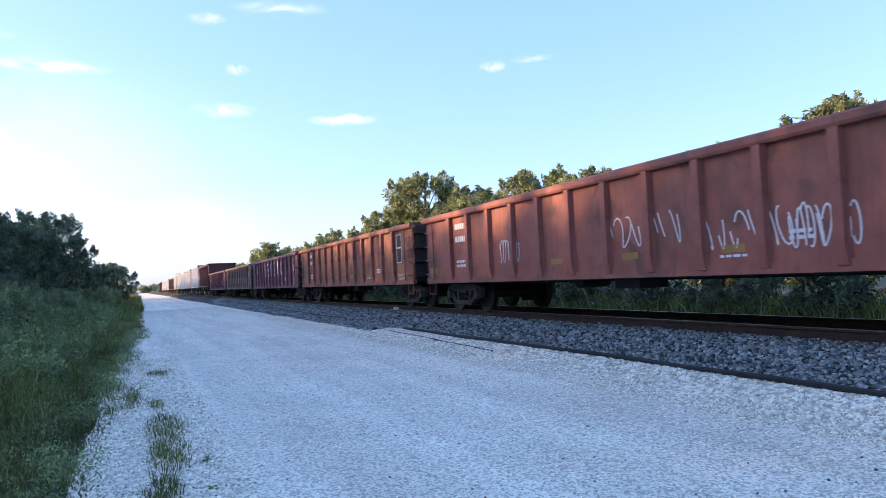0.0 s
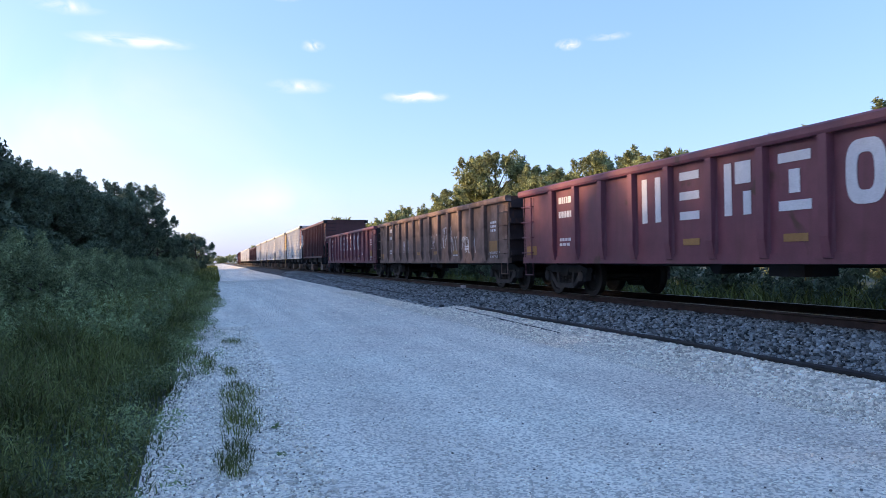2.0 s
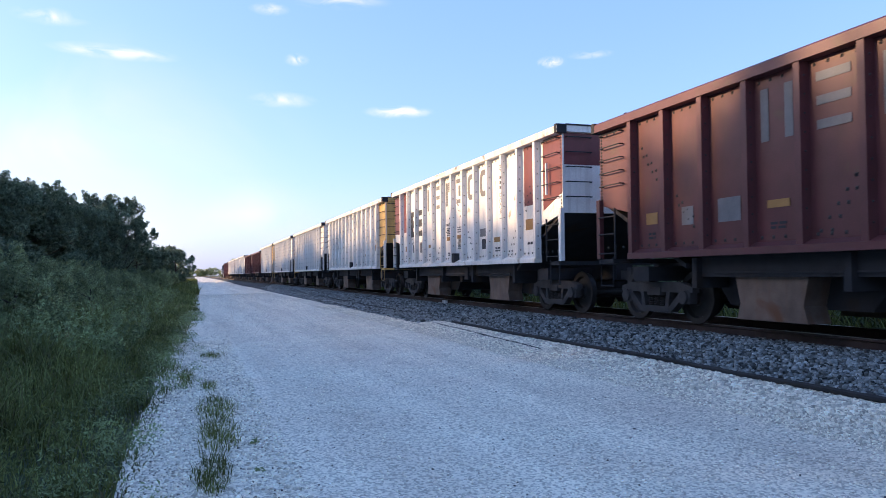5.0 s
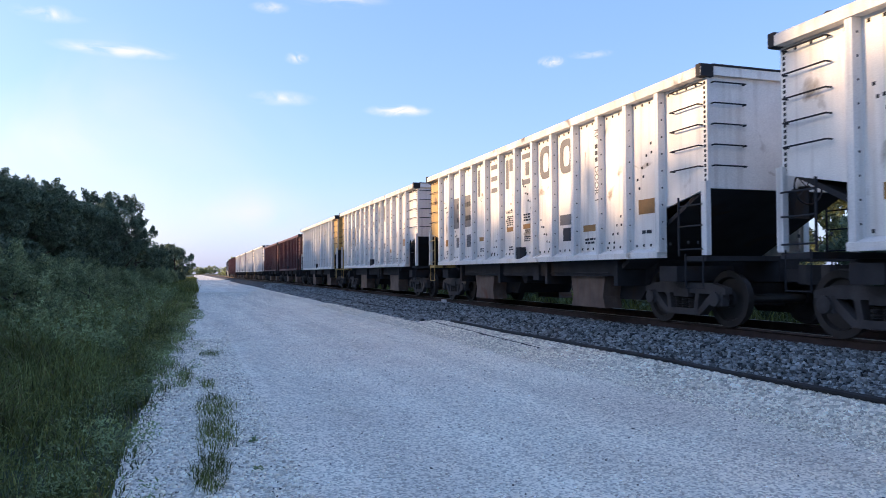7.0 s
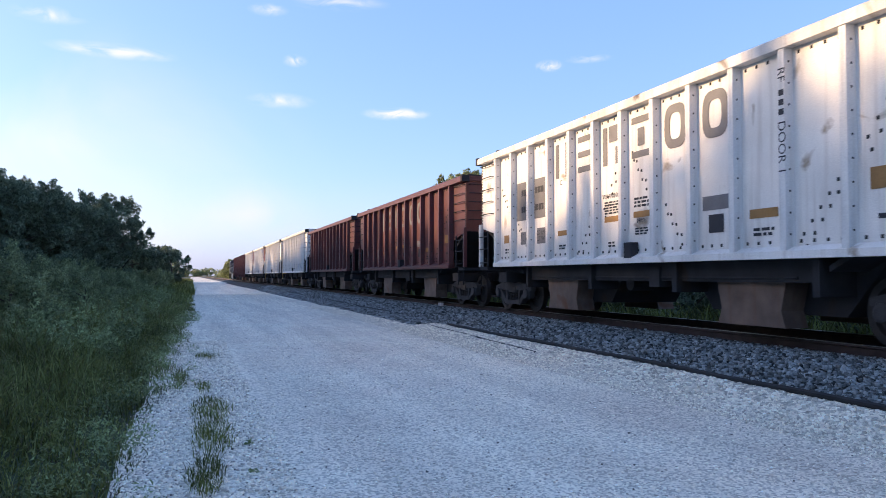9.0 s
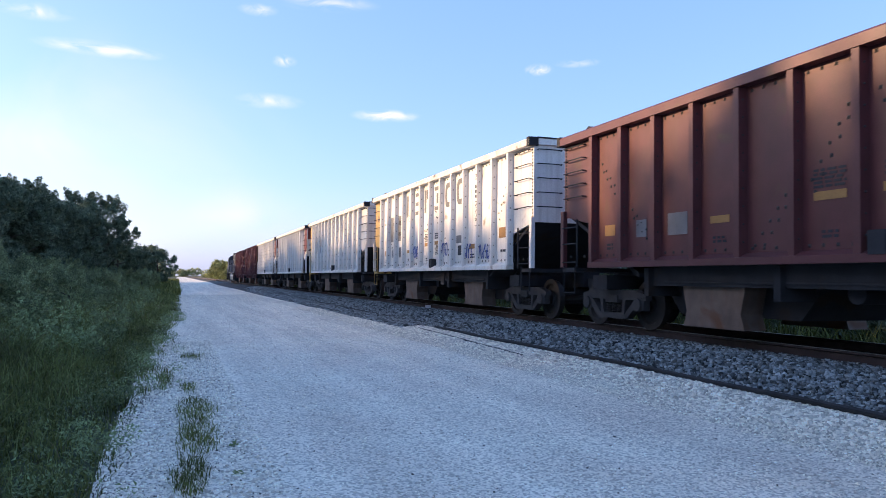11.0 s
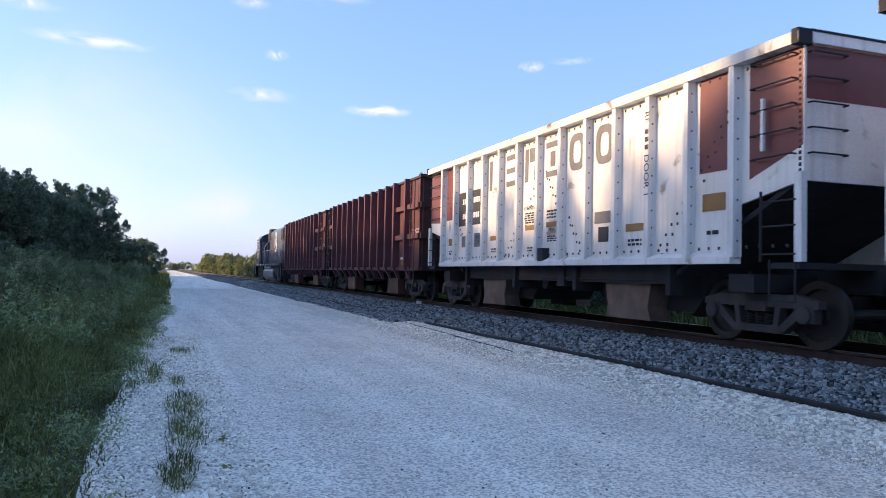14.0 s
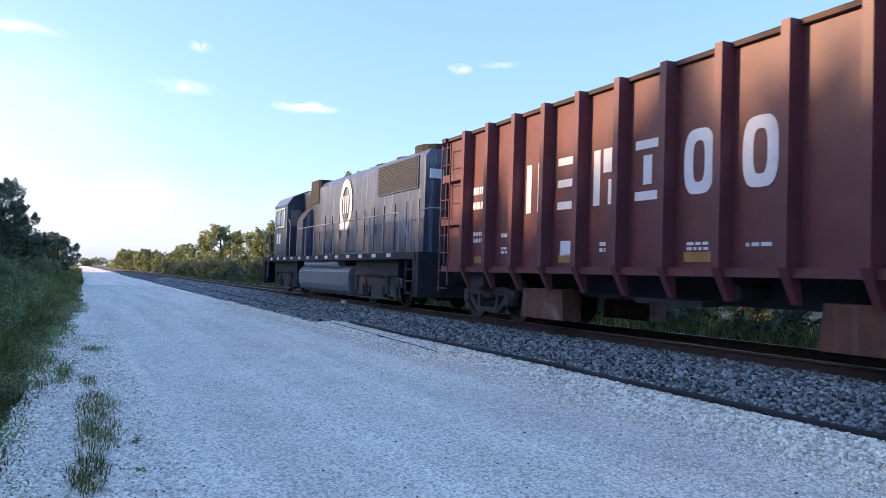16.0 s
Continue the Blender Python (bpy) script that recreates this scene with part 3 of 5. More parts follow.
    s.box(-0.2, 0.2, -e - 0.1, e + 0.1, 0.72, 1.05)
    for y in (-6.0, 6.0):
        s.box(-1.35, 1.35, y - 0.25, y + 0.25, 0.72, 0.98)
    s.box(-1.30, 1.30, -4.4, 4.4, 0.80, b - 0.02)
    for y in (-4.4, -1.4, 1.4, 4.4):
        s.box(-1.4, 1.4, y - 0.06, y + 0.06, 0.62, 1.1)
    part_each("underframe_beam", s, M["black"], car, "black steel underframe beam")
    for y in (-2.95, 2.95):
        for sx in (-1, 1):
            s = Solid()
            pts = [(y - 0.75, 0.92), (y + 0.75, 0.92), (y + 0.62, 0.40), (y + 0.70, 0.16), (y - 0.70, 0.16), (y - 0.62, 0.40)]
            s.prism_x(pts, *sorted((sx * 0.80, sx * 1.20)))
            part("chute", s, M["chute"], car, "worn steel discharge chute", key=("chute", y, sx))
        s = Solid()
        s.prism_x([(y - 2.0, 1.1), (y + 2.0, 1.1), (y + 1.35, 0.34), (y - 1.35, 0.34)], -0.78, 0.78)
        part("discharge_bin", s, M["black"], car, key=("bin", y))
    s = Solid()
    s.box(xr - 0.02, xs, (cols[7] + cols[8]) / 2 + 0.1, (cols[7] + cols[8]) / 2 + 0.36, b + 0.02, b + 0.30, 0.02)
    s.lathe_x([(-1.1, 0.14), (-0.6, 0.14)], 12, 0.4, 0.75)
    s.box(-1.35, -1.1, -0.9, -0.6, 0.7, 1.05)
    s.tube([(-1.3, -4.0, 0.86), (-1.3, 4.0, 0.86)], 0.025, 6)
    part("brake_gear", s, M["black"], car)
    add_couplers(car, e)
    add_truck(car, -6.0), add_truck(car, 6.0)
    # load of stone heaped inside
    v, f = [], []
    nx, ny = 7, 40
    for j in range(ny):
        for i in range(nx):
            u, w = i / (nx - 1), j / (ny - 1)
            h = t - 0.55 + 0.5 * math.sin(math.pi * u) * (0.62 + 0.5 * noise.noise((w * 9 + seed * 3.1, u * 2, seed)))
            v.append((-1.4 + 2.8 * u, -e + 0.2 + (2 * e - 0.4) * w, h + rng.uniform(-0.05, 0.07)))
    for j in range(ny - 1):
        for i in range(nx - 1):
            a = j * nx + i
            f.append((a, a + 1, a + nx + 1, a + nx))
    o = new("load", raw_mesh("load", v, f, M["load"]))
    o.parent = car
    tagged(o, "heap of dark crushed stone")
    part("load_flap", Solid().prism_x([(e - 0.15, t - 0.06), (e - 1.5, t - 0.06), (e - 1.2, t + 0.02), (e - 0.6, t + rng.uniform(0.08, 0.2)), (e - 0.25, t + 0.02)], -1.25, 0.6), M["black"], car, "black flap over the heaped load")
    # rivets
    s = Solid()

    def rivet(y, z, r=0.024):
        s.add([(xs - 0.022, y, z), (xs, y - r, z - r), (xs, y + r, z - r), (xs, y + r, z + r), (xs, y - r, z + r)], [(0, 1, 2), (0, 2, 3), (0, 3, 4), (0, 4, 1)])
    cols = [e - 0.1] + ribs + [-e + 0.1]
    for a, c in zip(cols, cols[1:]):
        for k in range(4):
            y = a - 0.17 - (a - c - 0.34) * k / 3
            rivet(y, b + 0.16), rivet(y, t - 0.24)
    for i, z0, z1 in ((1, 1.90, 1.30), (2, 0.95, 0.45), (5, 0.20, 0.85), (6, 1.0, 1.85), (7, 1.95, 1.2), (8, 0.90, 0.2), (11, 0.25, 0.90), (12, 1.35, 2.15)):
        a, c = cols[i] - 0.22, cols[i + 1] + 0.22
        for k in range(5):
            rivet(a + (c - a) * k / 4, b + z0 + (z1 - z0) * k / 4)
            rivet(a + (c - a) * (k + 0.4) / 4.4, b + z0 + (z1 - z0) * k / 4 - 0.16)
    for y in ribs:
        for k in range(9):
            z, r, yy = b + 0.25 + (t - b - 0.6) * k / 8, 0.014, y - 0.064
            s.add([(-1.52, yy - 0.018, z), (-1.52 - r, yy, z - r), (-1.52 + r, yy, z - r), (-1.52 + r, yy, z + r), (-1.52 - r, yy, z + r)], [(0, 1, 2), (0, 2, 3), (0, 3, 4), (0, 4, 1)])
    for k in range(22):
        z = b + 1.05 + (t - b - 1.3) * k / 21
        rivet(-e + 0.06, z), rivet(e - 0.06, z)
    tagged(part("rivet", s, M["rivet"], car, "rows of dark rivet heads"), kind="stuff")
    # markings
    x = xs - 0.006
    if letters:
        for k in range(6):
            s = Solid()
            emblem(s, k if k < 4 else 4, x, (ribs[3 + k] + ribs[4 + k]) / 2, t - 0.72, 0.60, 0.74, 0.15)
            part("painted_shape", s, letters, car, "large grey painted shape")
    grey, dark, org, pr = Solid(), Solid(), Solid(), Solid()
    py = lambda i: (cols[i] + cols[i + 1]) / 2
    if number:
        for i in (2, 3):
            plate(grey if number == "grey" else dark, x, py(i), t - 1.42, 0.78, 0.92)
        for i in (2, 3):
            small_print(pr, x - 0.006, py(i) - (0.12 if i == 2 else -0.12), t - 1.22, 0.42, 0.24, 1, rng)
            small_print(pr, x - 0.006, py(i) - (0.12 if i == 2 else -0.12), t - 1.62, 0.42, 0.24, 1, rng)
    for i, z, w, h in ((1, 0.62, 0.34, 0.20), (4, 0.62, 0.42, 0.11), (6, 0.78, 0.50, 0.11), (7, 0.80, 0.5, 0.11), (10, 0.58, 0.55, 0.13), (12, 0.85, 0.50, 0.26)):
        plate(org, x, py(i), b + z, w, h)
    plate(grey, x, py(3), b + 0.62, 0.5, 0.36), plate(grey, x, py(9), b + 0.82, 0.62, 0.22), plate(grey, x, py(2), b + 0.6, 0.3, 0.3)
    plate(dark, x, py(9), b + 0.50, 0.34, 0.28)
    for i, z, w, h, n in ((1, 0.32, 0.2, 0.14, 2), (6, 1.0, 0.5, 0.26, 5), (7, 1.02, 0.45, 0.20, 3), (10, 0.32, 0.4, 0.14, 2), (7, 0.5, 0.4, 0.14, 3), (4, 0.32, 0.3, 0.12, 2), (12, 0.4, 0.3, 0.1, 1), (6, 0.3, 0.25, 0.12, 2)):
        small_print(dark, x, py(i), b + z, w, h, n, rng)
    part_each("number_patch", grey, M["decal_grey"], car, "grey repainted patch")
    tagged(part("stencil", dark, M["decal_black"], car, "small black stencilled lines"), kind="stuff")
    part_each("placard", org, M["decal_orange"], car, "faded orange placard")
    if number:
        part("reporting_mark", pr, M["decal_white"] if number == "black" else M["decal_black"], car, "bars in place of the reporting number")["kind"] = "stuff"
        words("stencil_text", "WARNING!", x - 0.002, py(6), b + 1.22, 0.13, M["decal_black"], car)
        words("stencil_text", "MWB", x - 0.002, py(7), b + 0.68, 0.12, M["decal_black"], car)
        words("stencil_text", "LD LMT\nLT WT", x - 0.008, py(3), b + 0.62, 0.14, M["decal_black"], car)
        words("stencil_text", "DOOR 1", xr - 0.003, ribs[10], t - 1.50, 0.19, M["decal_black"], car, -90)
        words("stencil_text", "RF", xr - 0.003, ribs[10], t - 0.52, 0.19, M["decal_black"], car, -90)
        for k in range(3):
            part("number_bar", plate(Solid(), xr - 0.001, ribs[10], t - 0.76 - 0.13 * k, 0.09, 0.08), M["decal_black"], car, "bar in place of a stencilled digit")
        words("stencil_text", "C", x - 0.002, py(4) + 0.05, t - 1.2, 0.16, M["decal_black"], car)
    car.location = (TRACK_X, y_mid, RAIL_Z)
    return car


# ---- low gondola ----
def gondola(label, y_mid, paint, letters=False, graffiti=0, seed=1, half=8.2):
    car = new("gondola_car")
    tagged(car, label, "gondola car", "cars of the train")
    rng = random.Random(seed)
    b, t, e = 0.80, 2.56, half
    ribs = [e - 1.8 - i * (2 * e - 3.55) / 11 for i in range(12)]
    for sx in (-1, 1):
        part("side_sheet", Solid().box(*sorted((sx * 1.50, sx * 1.46)), -e, e, b, t - 0.14), paint, car, key=("gon_sheet", paint.name, sx))
        part("top_chord", Solid().prism_y([(sx * 1.44, t - 0.15), (sx * 1.60, t - 0.15), (sx * 1.62, t - 0.11), (sx * 1.62, t - 0.03), (sx * 1.59, t), (sx * 1.44, t)], -e - 0.08, e + 0.08), paint, car, key=("gon_chord", paint.name, sx))
        part("side_sill", Solid().box(*sorted((sx * 1.42, sx * 1.525)), -e, e, b - 0.06, b + 0.09), paint, car, key=("gon_sill", paint.name, sx))
        for i, y in enumerate(ribs):
            wide = 0.10 if i in (0, 11) else 0.075
            r = part("rib", lambda: Solid().add([(-1.499, -0.10, b + 0.0), (-1.55, -wide, b + 0.02), (-1.55, wide, b + 0.02), (-1.499, 0.10, b + 0.0), (-1.499, -0.10, t - 0.145), (-1.60, -wide, t - 0.145), (-1.60, wide, t - 0.145), (-1.499, 0.10, t - 0.145), (-1.60, -wide, b + 0.3), (-1.60, wide, b + 0.3)],
                      [(0, 1, 8, 5, 4), (3, 7, 6, 9, 2), (1, 2, 9, 8), (8, 9, 6, 5), (0, 3, 2, 1), (4, 5, 6, 7), (0, 4, 7, 3)]), paint, car, key=("gon_rib", paint.name, wide))
            r.location.y = y
            if sx > 0:
                r.rotation_euler.z = math.pi
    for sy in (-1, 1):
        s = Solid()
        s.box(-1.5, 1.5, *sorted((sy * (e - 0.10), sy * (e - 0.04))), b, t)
        # The end's shade is in this dark colour.
        part("end_sheet", s, M["end_dark"], car, "end plate painted dark for its deep shade", key=("gon_end", sy))
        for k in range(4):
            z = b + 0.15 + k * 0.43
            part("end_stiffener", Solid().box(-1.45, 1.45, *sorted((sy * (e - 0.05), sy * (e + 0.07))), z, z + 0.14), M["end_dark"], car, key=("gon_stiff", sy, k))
        for sx in (-1, 1):
            s = Solid()
            for k in range(4):
                grab(s, sx * 1.50, sy * (e - 0.1), sy * (e - 0.62), b + 0.2 + k * 0.38, sx * 0.09)
            s.tube([(sx * 1.56, sy * (e - 0.62), b + 0.05), (sx * 1.56, sy * (e - 0.62), t - 0.2)], 0.022, 5)
            s.tube([(sx * 1.50, sy * (e - 0.10), b - 0.02), (sx * 1.50, sy * (e - 0.10), 0.45), (sx * 1.50, sy * (e - 0.55), 0.45), (sx * 1.50, sy * (e - 0.55), b - 0.02)], 0.016, 5)
            part("ladder", s, paint, car, "side ladder with stirrup step", key=("gon_lad", paint.name, sy, sx))
    part("floor_deck", Solid().box(-1.46, 1.46, -e + 0.05, e - 0.05, 1.0, 1.06), M["load"], car, key="gon_floor")
    s = Solid()
    s.box(-0.2, 0.2, -e - 0.1, e + 0.1, 0.66, 1.0)
    for y in (-6.75, 6.75):
        s.box(-1.40, 1.40, y - 0.25, y + 0.25, 0.70, 0.98)
    for i in range(9):
        y = -5.2 + i * 1.3
        s.box(-1.4, 1.4, y - 0.05, y + 0.05, 0.78, 1.0)
    s.box(-1.2, -0.6, -1.0, -0.3, 0.55, 0.95)
    s.lathe_x([(-1.0, 0.16), (-0.35, 0.16)], 12, 1.2, 0.72)
    s.tube([(-1.25, -5.5, 0.74), (-1.25, 5.5, 0.74)], 0.025, 6)
    part_each("underframe_beam", s, M["black"], car, "black underframe member")
    add_couplers(car, e)
    add_truck(car, -6.75), add_truck(car, 6.75)
    # top lumps of scrap along the rim
    s = Solid()
    for k in range(9):
        y = rng.uniform(-e + 1, e - 1)
        s.box(1.0 - rng.uniform(0, 2.0), 1.25, y, y + rng.uniform(0.2, 0.6), t - 0.25, t + rng.uniform(-0.03, 0.05), 0.04)
    part_each("load", s, M["load"], car, "scrap piece just above the rim")
    x = -1.506
    cols = [e] + ribs + [-e]
    py = lambda i: (cols[i] + cols[i + 1]) / 2
    wh, ye, dk = Solid(), Solid(), Solid()
    if letters:
        for k in range(6):
            s = Solid()
            emblem(s, k if k < 4 else 4, x, py(4 + k), 1.87, 0.60, 0.80, 0.17)
            part("painted_shape", s, M["decal_white"], car, "large white painted shape")
    small_print(wh, x, py(1), t - 0.40, 0.62, 0.24, 1, rng), small_print(wh, x, py(1), t - 0.72, 0.62, 0.24, 1, rng)
    small_print(wh, x, py(1), b + 0.42, 0.55, 0.22, 2, rng), small_print(wh, x, py(10), b + 0.42, 0.4, 0.16, 2, rng)
    small_print(wh, x, py(9), b + 0.2, 0.5, 0.06, 1, rng)
    if seed != 2:
        small_print(wh, x, -e + 1.12, b + 0.98, 0.46, 0.34, 3, rng)
    s2 = Solid()
    plate(dk, x, -e + 1.25, b + 1.05, 0.44, 0.86)
    for dy, dz, w, h in ((0, 0.43, 0.46, 0.025), (0, -0.43, 0.46, 0.025), (0.22, 0, 0.025, 0.86), (-0.22, 0, 0.025, 0.86), (0, 0.03, 0.44, 0.04)):
        plate(s2, x - 0.005, -e + 1.25 + dy, b + 1.05 + dz, w, h)
    if seed == 2:
        part("chalk_frame", s2, M["decal_white"], car, "white framed service panel")
        part("service_panel", dk, M["decal_black"], car)
    plate(ye, x, -e + 1.15, b + 0.42, 0.62, 0.30)
    for i in (5, 7, 9):
        plate(ye, x, py(i), b + 0.30, 0.45, 0.11)
    plate(ye, x, e - 0.5, b + 0.25, 0.6, 0.22)
    tagged(part("stencil", wh, M["decal_white"], car, "small white stencilled lines"), kind="stuff")
    part_each("placard", ye, M["decal_orange"], car, "faded orange patch")
    words("stencil_text", "2 INCH HF COMP\nBRAKE SHOE", x - 0.002, -e + 1.1, b + 0.17, 0.11, M["decal_white"], car)
    for k in range(graffiti):
        i = (9, 7, 3, 10, 5, 8)[k]
        scribble("graffiti", M["decal_white"] if k != 4 else M["decal_black"], car, x - 0.004, py(i) - 0.3, b + (0.55, 0.7, 0.6, 0.5, 0.55, 0.9)[k], 1.9 if k < 2 else 1.0, 0.55, 8, seed * 7 + k)
    car.location = (TRACK_X, y_mid, RAIL_Z)
    return car


# ---- tall gondola ----
def tall_gondola(label, y_mid, seed=1, half=7.1):
    car = new("tall_gondola_car")
    tagged(car, label, "gondola car", "cars of the train")
    rng = random.Random(seed)
    b, t, e = 1.10, 4.10, half
    p = M["big_red"]
    ribs = [e - 1.12 - i * 1.045 for i in range(11)] + [-e + 1.28]
    for sx in (-1, 1):
        part("side_sheet", Solid().box(*sorted((sx * 1.37, sx * 1.33)), -e, e, b, t - 0.08), p, car, key=("tg_sheet", sx))
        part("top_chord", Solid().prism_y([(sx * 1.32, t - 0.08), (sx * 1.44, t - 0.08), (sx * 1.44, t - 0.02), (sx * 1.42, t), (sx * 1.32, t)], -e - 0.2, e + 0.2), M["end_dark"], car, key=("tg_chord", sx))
        part("side_sill", Solid().box(*sorted((sx * 1.34, sx * 1.49)), -e, e, b - 0.10, b + 0.02), p, car, key=("tg_sill", sx))
        for i, y in enumerate(ribs):
            r = part("rib", lambda: Solid().add([(-1.368, -0.09, t - 0.01), (-1.59, -0.065, t - 0.01), (-1.59, 0.065, t - 0.01), (-1.368, 0.09, t - 0.01), (-1.368, -0.09, b), (-1.59, -0.065, b + 0.02), (-1.59, 0.065, b + 0.02), (-1.368, 0.09, b), (-1.30, -0.06, b - 0.42), (-1.36, -0.05, b - 0.42), (-1.36, 0.05, b - 0.42), (-1.30, 0.06, b - 0.42)],
                      [(0, 1, 2, 3), (0, 4, 5, 1), (1, 5, 6, 2), (2, 6, 7, 3), (4, 8, 9, 5), (5, 9, 10, 6), (6, 10, 11, 7), (8, 11, 10, 9), (0, 3, 7, 4), (4, 7, 11, 8)]), p, car, key="tg_rib")
            r.location.y = y
            if sx > 0:
                r.rotation_euler.z = math.pi
        for a, c in ((ribs[10] - 0.1, ribs[11] + 0.1), (e, ribs[0] + 0.1), (ribs[11] - 0.1, -e)):
            for z in (b + 0.95, b + 1.95):
                part("brace", Solid().box(*sorted((sx * 1.371, sx * 1.52)), min(a, c), max(a, c), z, z + 0.16), p, car)
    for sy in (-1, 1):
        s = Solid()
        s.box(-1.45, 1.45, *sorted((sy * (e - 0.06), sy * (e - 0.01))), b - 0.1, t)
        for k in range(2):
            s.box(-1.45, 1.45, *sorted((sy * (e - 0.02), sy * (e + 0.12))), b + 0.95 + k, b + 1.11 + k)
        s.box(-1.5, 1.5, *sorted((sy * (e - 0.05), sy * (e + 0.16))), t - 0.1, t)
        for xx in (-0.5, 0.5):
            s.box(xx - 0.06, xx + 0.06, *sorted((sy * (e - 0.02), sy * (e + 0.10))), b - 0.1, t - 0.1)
        # End shade painted in, as on the low gondolas.
        part_each("end_sheet", s, M["end_dark"], car, "end plate painted dark for its deep shade")
        for sx in (-1, 1):
            s = Solid()
            for y in (e - 0.12, e - 0.55):
                s.tube([(sx * 1.60, sy * y, 0.55 if y > e - 0.3 else b - 0.4), (sx * 1.60, sy * y, t - 0.2)], 0.02, 5)
            for k in range(9):
                z = 0.62 + k * 0.4
                s.tube([(sx * 1.60, sy * (e - 0.12), z), (sx * 1.60, sy * (e - 0.55), z)], 0.014, 5)
            part("ladder", s, p, car, "full-height side ladder", key=("tg_lad", sy, sx))
    s = Solid()
    s.box(-0.2, 0.2, -e - 0.1, e + 0.1, 0.66, 1.0)
    for y in (-5.6, 5.6):
        s.box(-1.35, 1.35, y - 0.3, y + 0.3, 0.70, 1.0)
    s.prism_x([(-4.4, 1.05), (4.4, 1.05), (3.6, 0.6), (-3.6, 0.6)], -0.7, 0.7)
    s.box(-1.25, -0.9, -0.8, 0.6, 0.58, 0.66)
    s.lathe_x([(-1.3, 0.12), (-0.3, 0.12)], 12, -1.4, 0.8)
    for y in (-4.9, 5.0):
        s.lathe_x([(-1.3, 0.11), (-0.9, 0.11)], 12, y, 1.0)
    part_each("underframe_beam", s, M["black"], car, "black underframe member")
    for y in (-3.3, 3.3):
        for sx in (-1, 1):
            part("chute", Solid().prism_x([(y - 0.65, 0.72), (y + 0.65, 0.72), (y + 0.72, 0.16), (y - 0.72, 0.16)], *sorted((sx * 0.8, sx * 1.2))), M["chute_rust"], car, "rust-streaked discharge chute", key=("tg_chute", y, sx))
    add_couplers(car, e)
    add_truck(car, -5.6), add_truck(car, 5.6)
    v, f = [], []
    for j in range(30):
        for i in range(6):
            v.append((-1.32 + 2.64 * i / 5, -e + 0.1 + (2 * e - 0.2) * j / 29, t - 0.5 + 0.3 * math.sin(math.pi * i / 5) + rng.uniform(-0.05, 0.05)))
    for j in range(29):
        for i in range(5):
            a = j * 6 + i
            f.append((a, a + 1, a + 7, a + 6))
    o = new("load", raw_mesh("load", v, f, M["load"]))
    o.parent = car
    x = -1.376
    cols = [e] + ribs + [-e]
    py = lambda i: (cols[i] + cols[i + 1]) / 2
    wh, ye = Solid(), Solid()
    for k in range(6):
        s = Solid()
        emblem(s, k if k < 4 else 4, x, py(3 + k), 2.60, 0.56, 0.92, 0.17)
        part("painted_shape", s, M["decal_white"], car, "large white painted shape")
    small_print(wh, x, py(1), 2.75, 0.7, 0.26, 1, rng), small_print(wh, x, py(1), 2.43, 0.7, 0.26, 1, rng)
    for i, z, w, h, n in ((1, 1.75, 0.6, 0.28, 2), (2, 1.75, 0.3, 0.1, 1), (2, 1.45, 0.3, 0.16, 2), (5, 1.45, 0.15, 0.2, 2), (7, 1.42, 0.4, 0.14, 2), (8, 1.42, 0.4, 0.08, 1), (10, 1.5, 0.4, 0.16, 2)):
        small_print(wh, x, py(i), z, w, h, n, rng)
    plate(wh, x, py(4), 1.45, 0.3, 0.26)
    plate(wh, x, py(11) + 0.2, 1.42, 0.3, 0.08)
    for i, w in ((1, 0.45), (4, 0.4), (7, 0.5), (10, 0.5), (11, 0.45)):
        plate(ye, x, py(i), 1.27, w, 0.14)
    s2 = Solid()
    yy, zz = -e + 1.7, 1.85
    for dy, dz, w, h in ((0, 0.22, 0.5, 0.025), (0, -0.22, 0.5, 0.025), (0.25, 0, 0.025, 0.46), (-0.25, 0, 0.025, 0.46), (0, 0, 0.025, 0.46)):
        plate(s2, x - 0.004, yy + dy, zz + dz, w, h)
    part("chalk_frame", s2, M["decal_white"], car, "white framed service panel")
    tagged(part("stencil", wh, M["decal_white"], car, "small white stencilled lines"), kind="stuff")
    part_each("placard", ye, M["decal_orange"], car, "faded orange patch")
    words("stencil_text", "2 INCH HF COMP\nBRAKE SHOE", x - 0.002, -e + 0.65, 2.3, 0.11, M["decal_white"], car)
    words("stencil_text", "MWB", x - 0.002, py(2), 1.75, 0.14, M["decal_white"], car)
    car.location = (TRACK_X, y_mid, RAIL_Z)
    return car


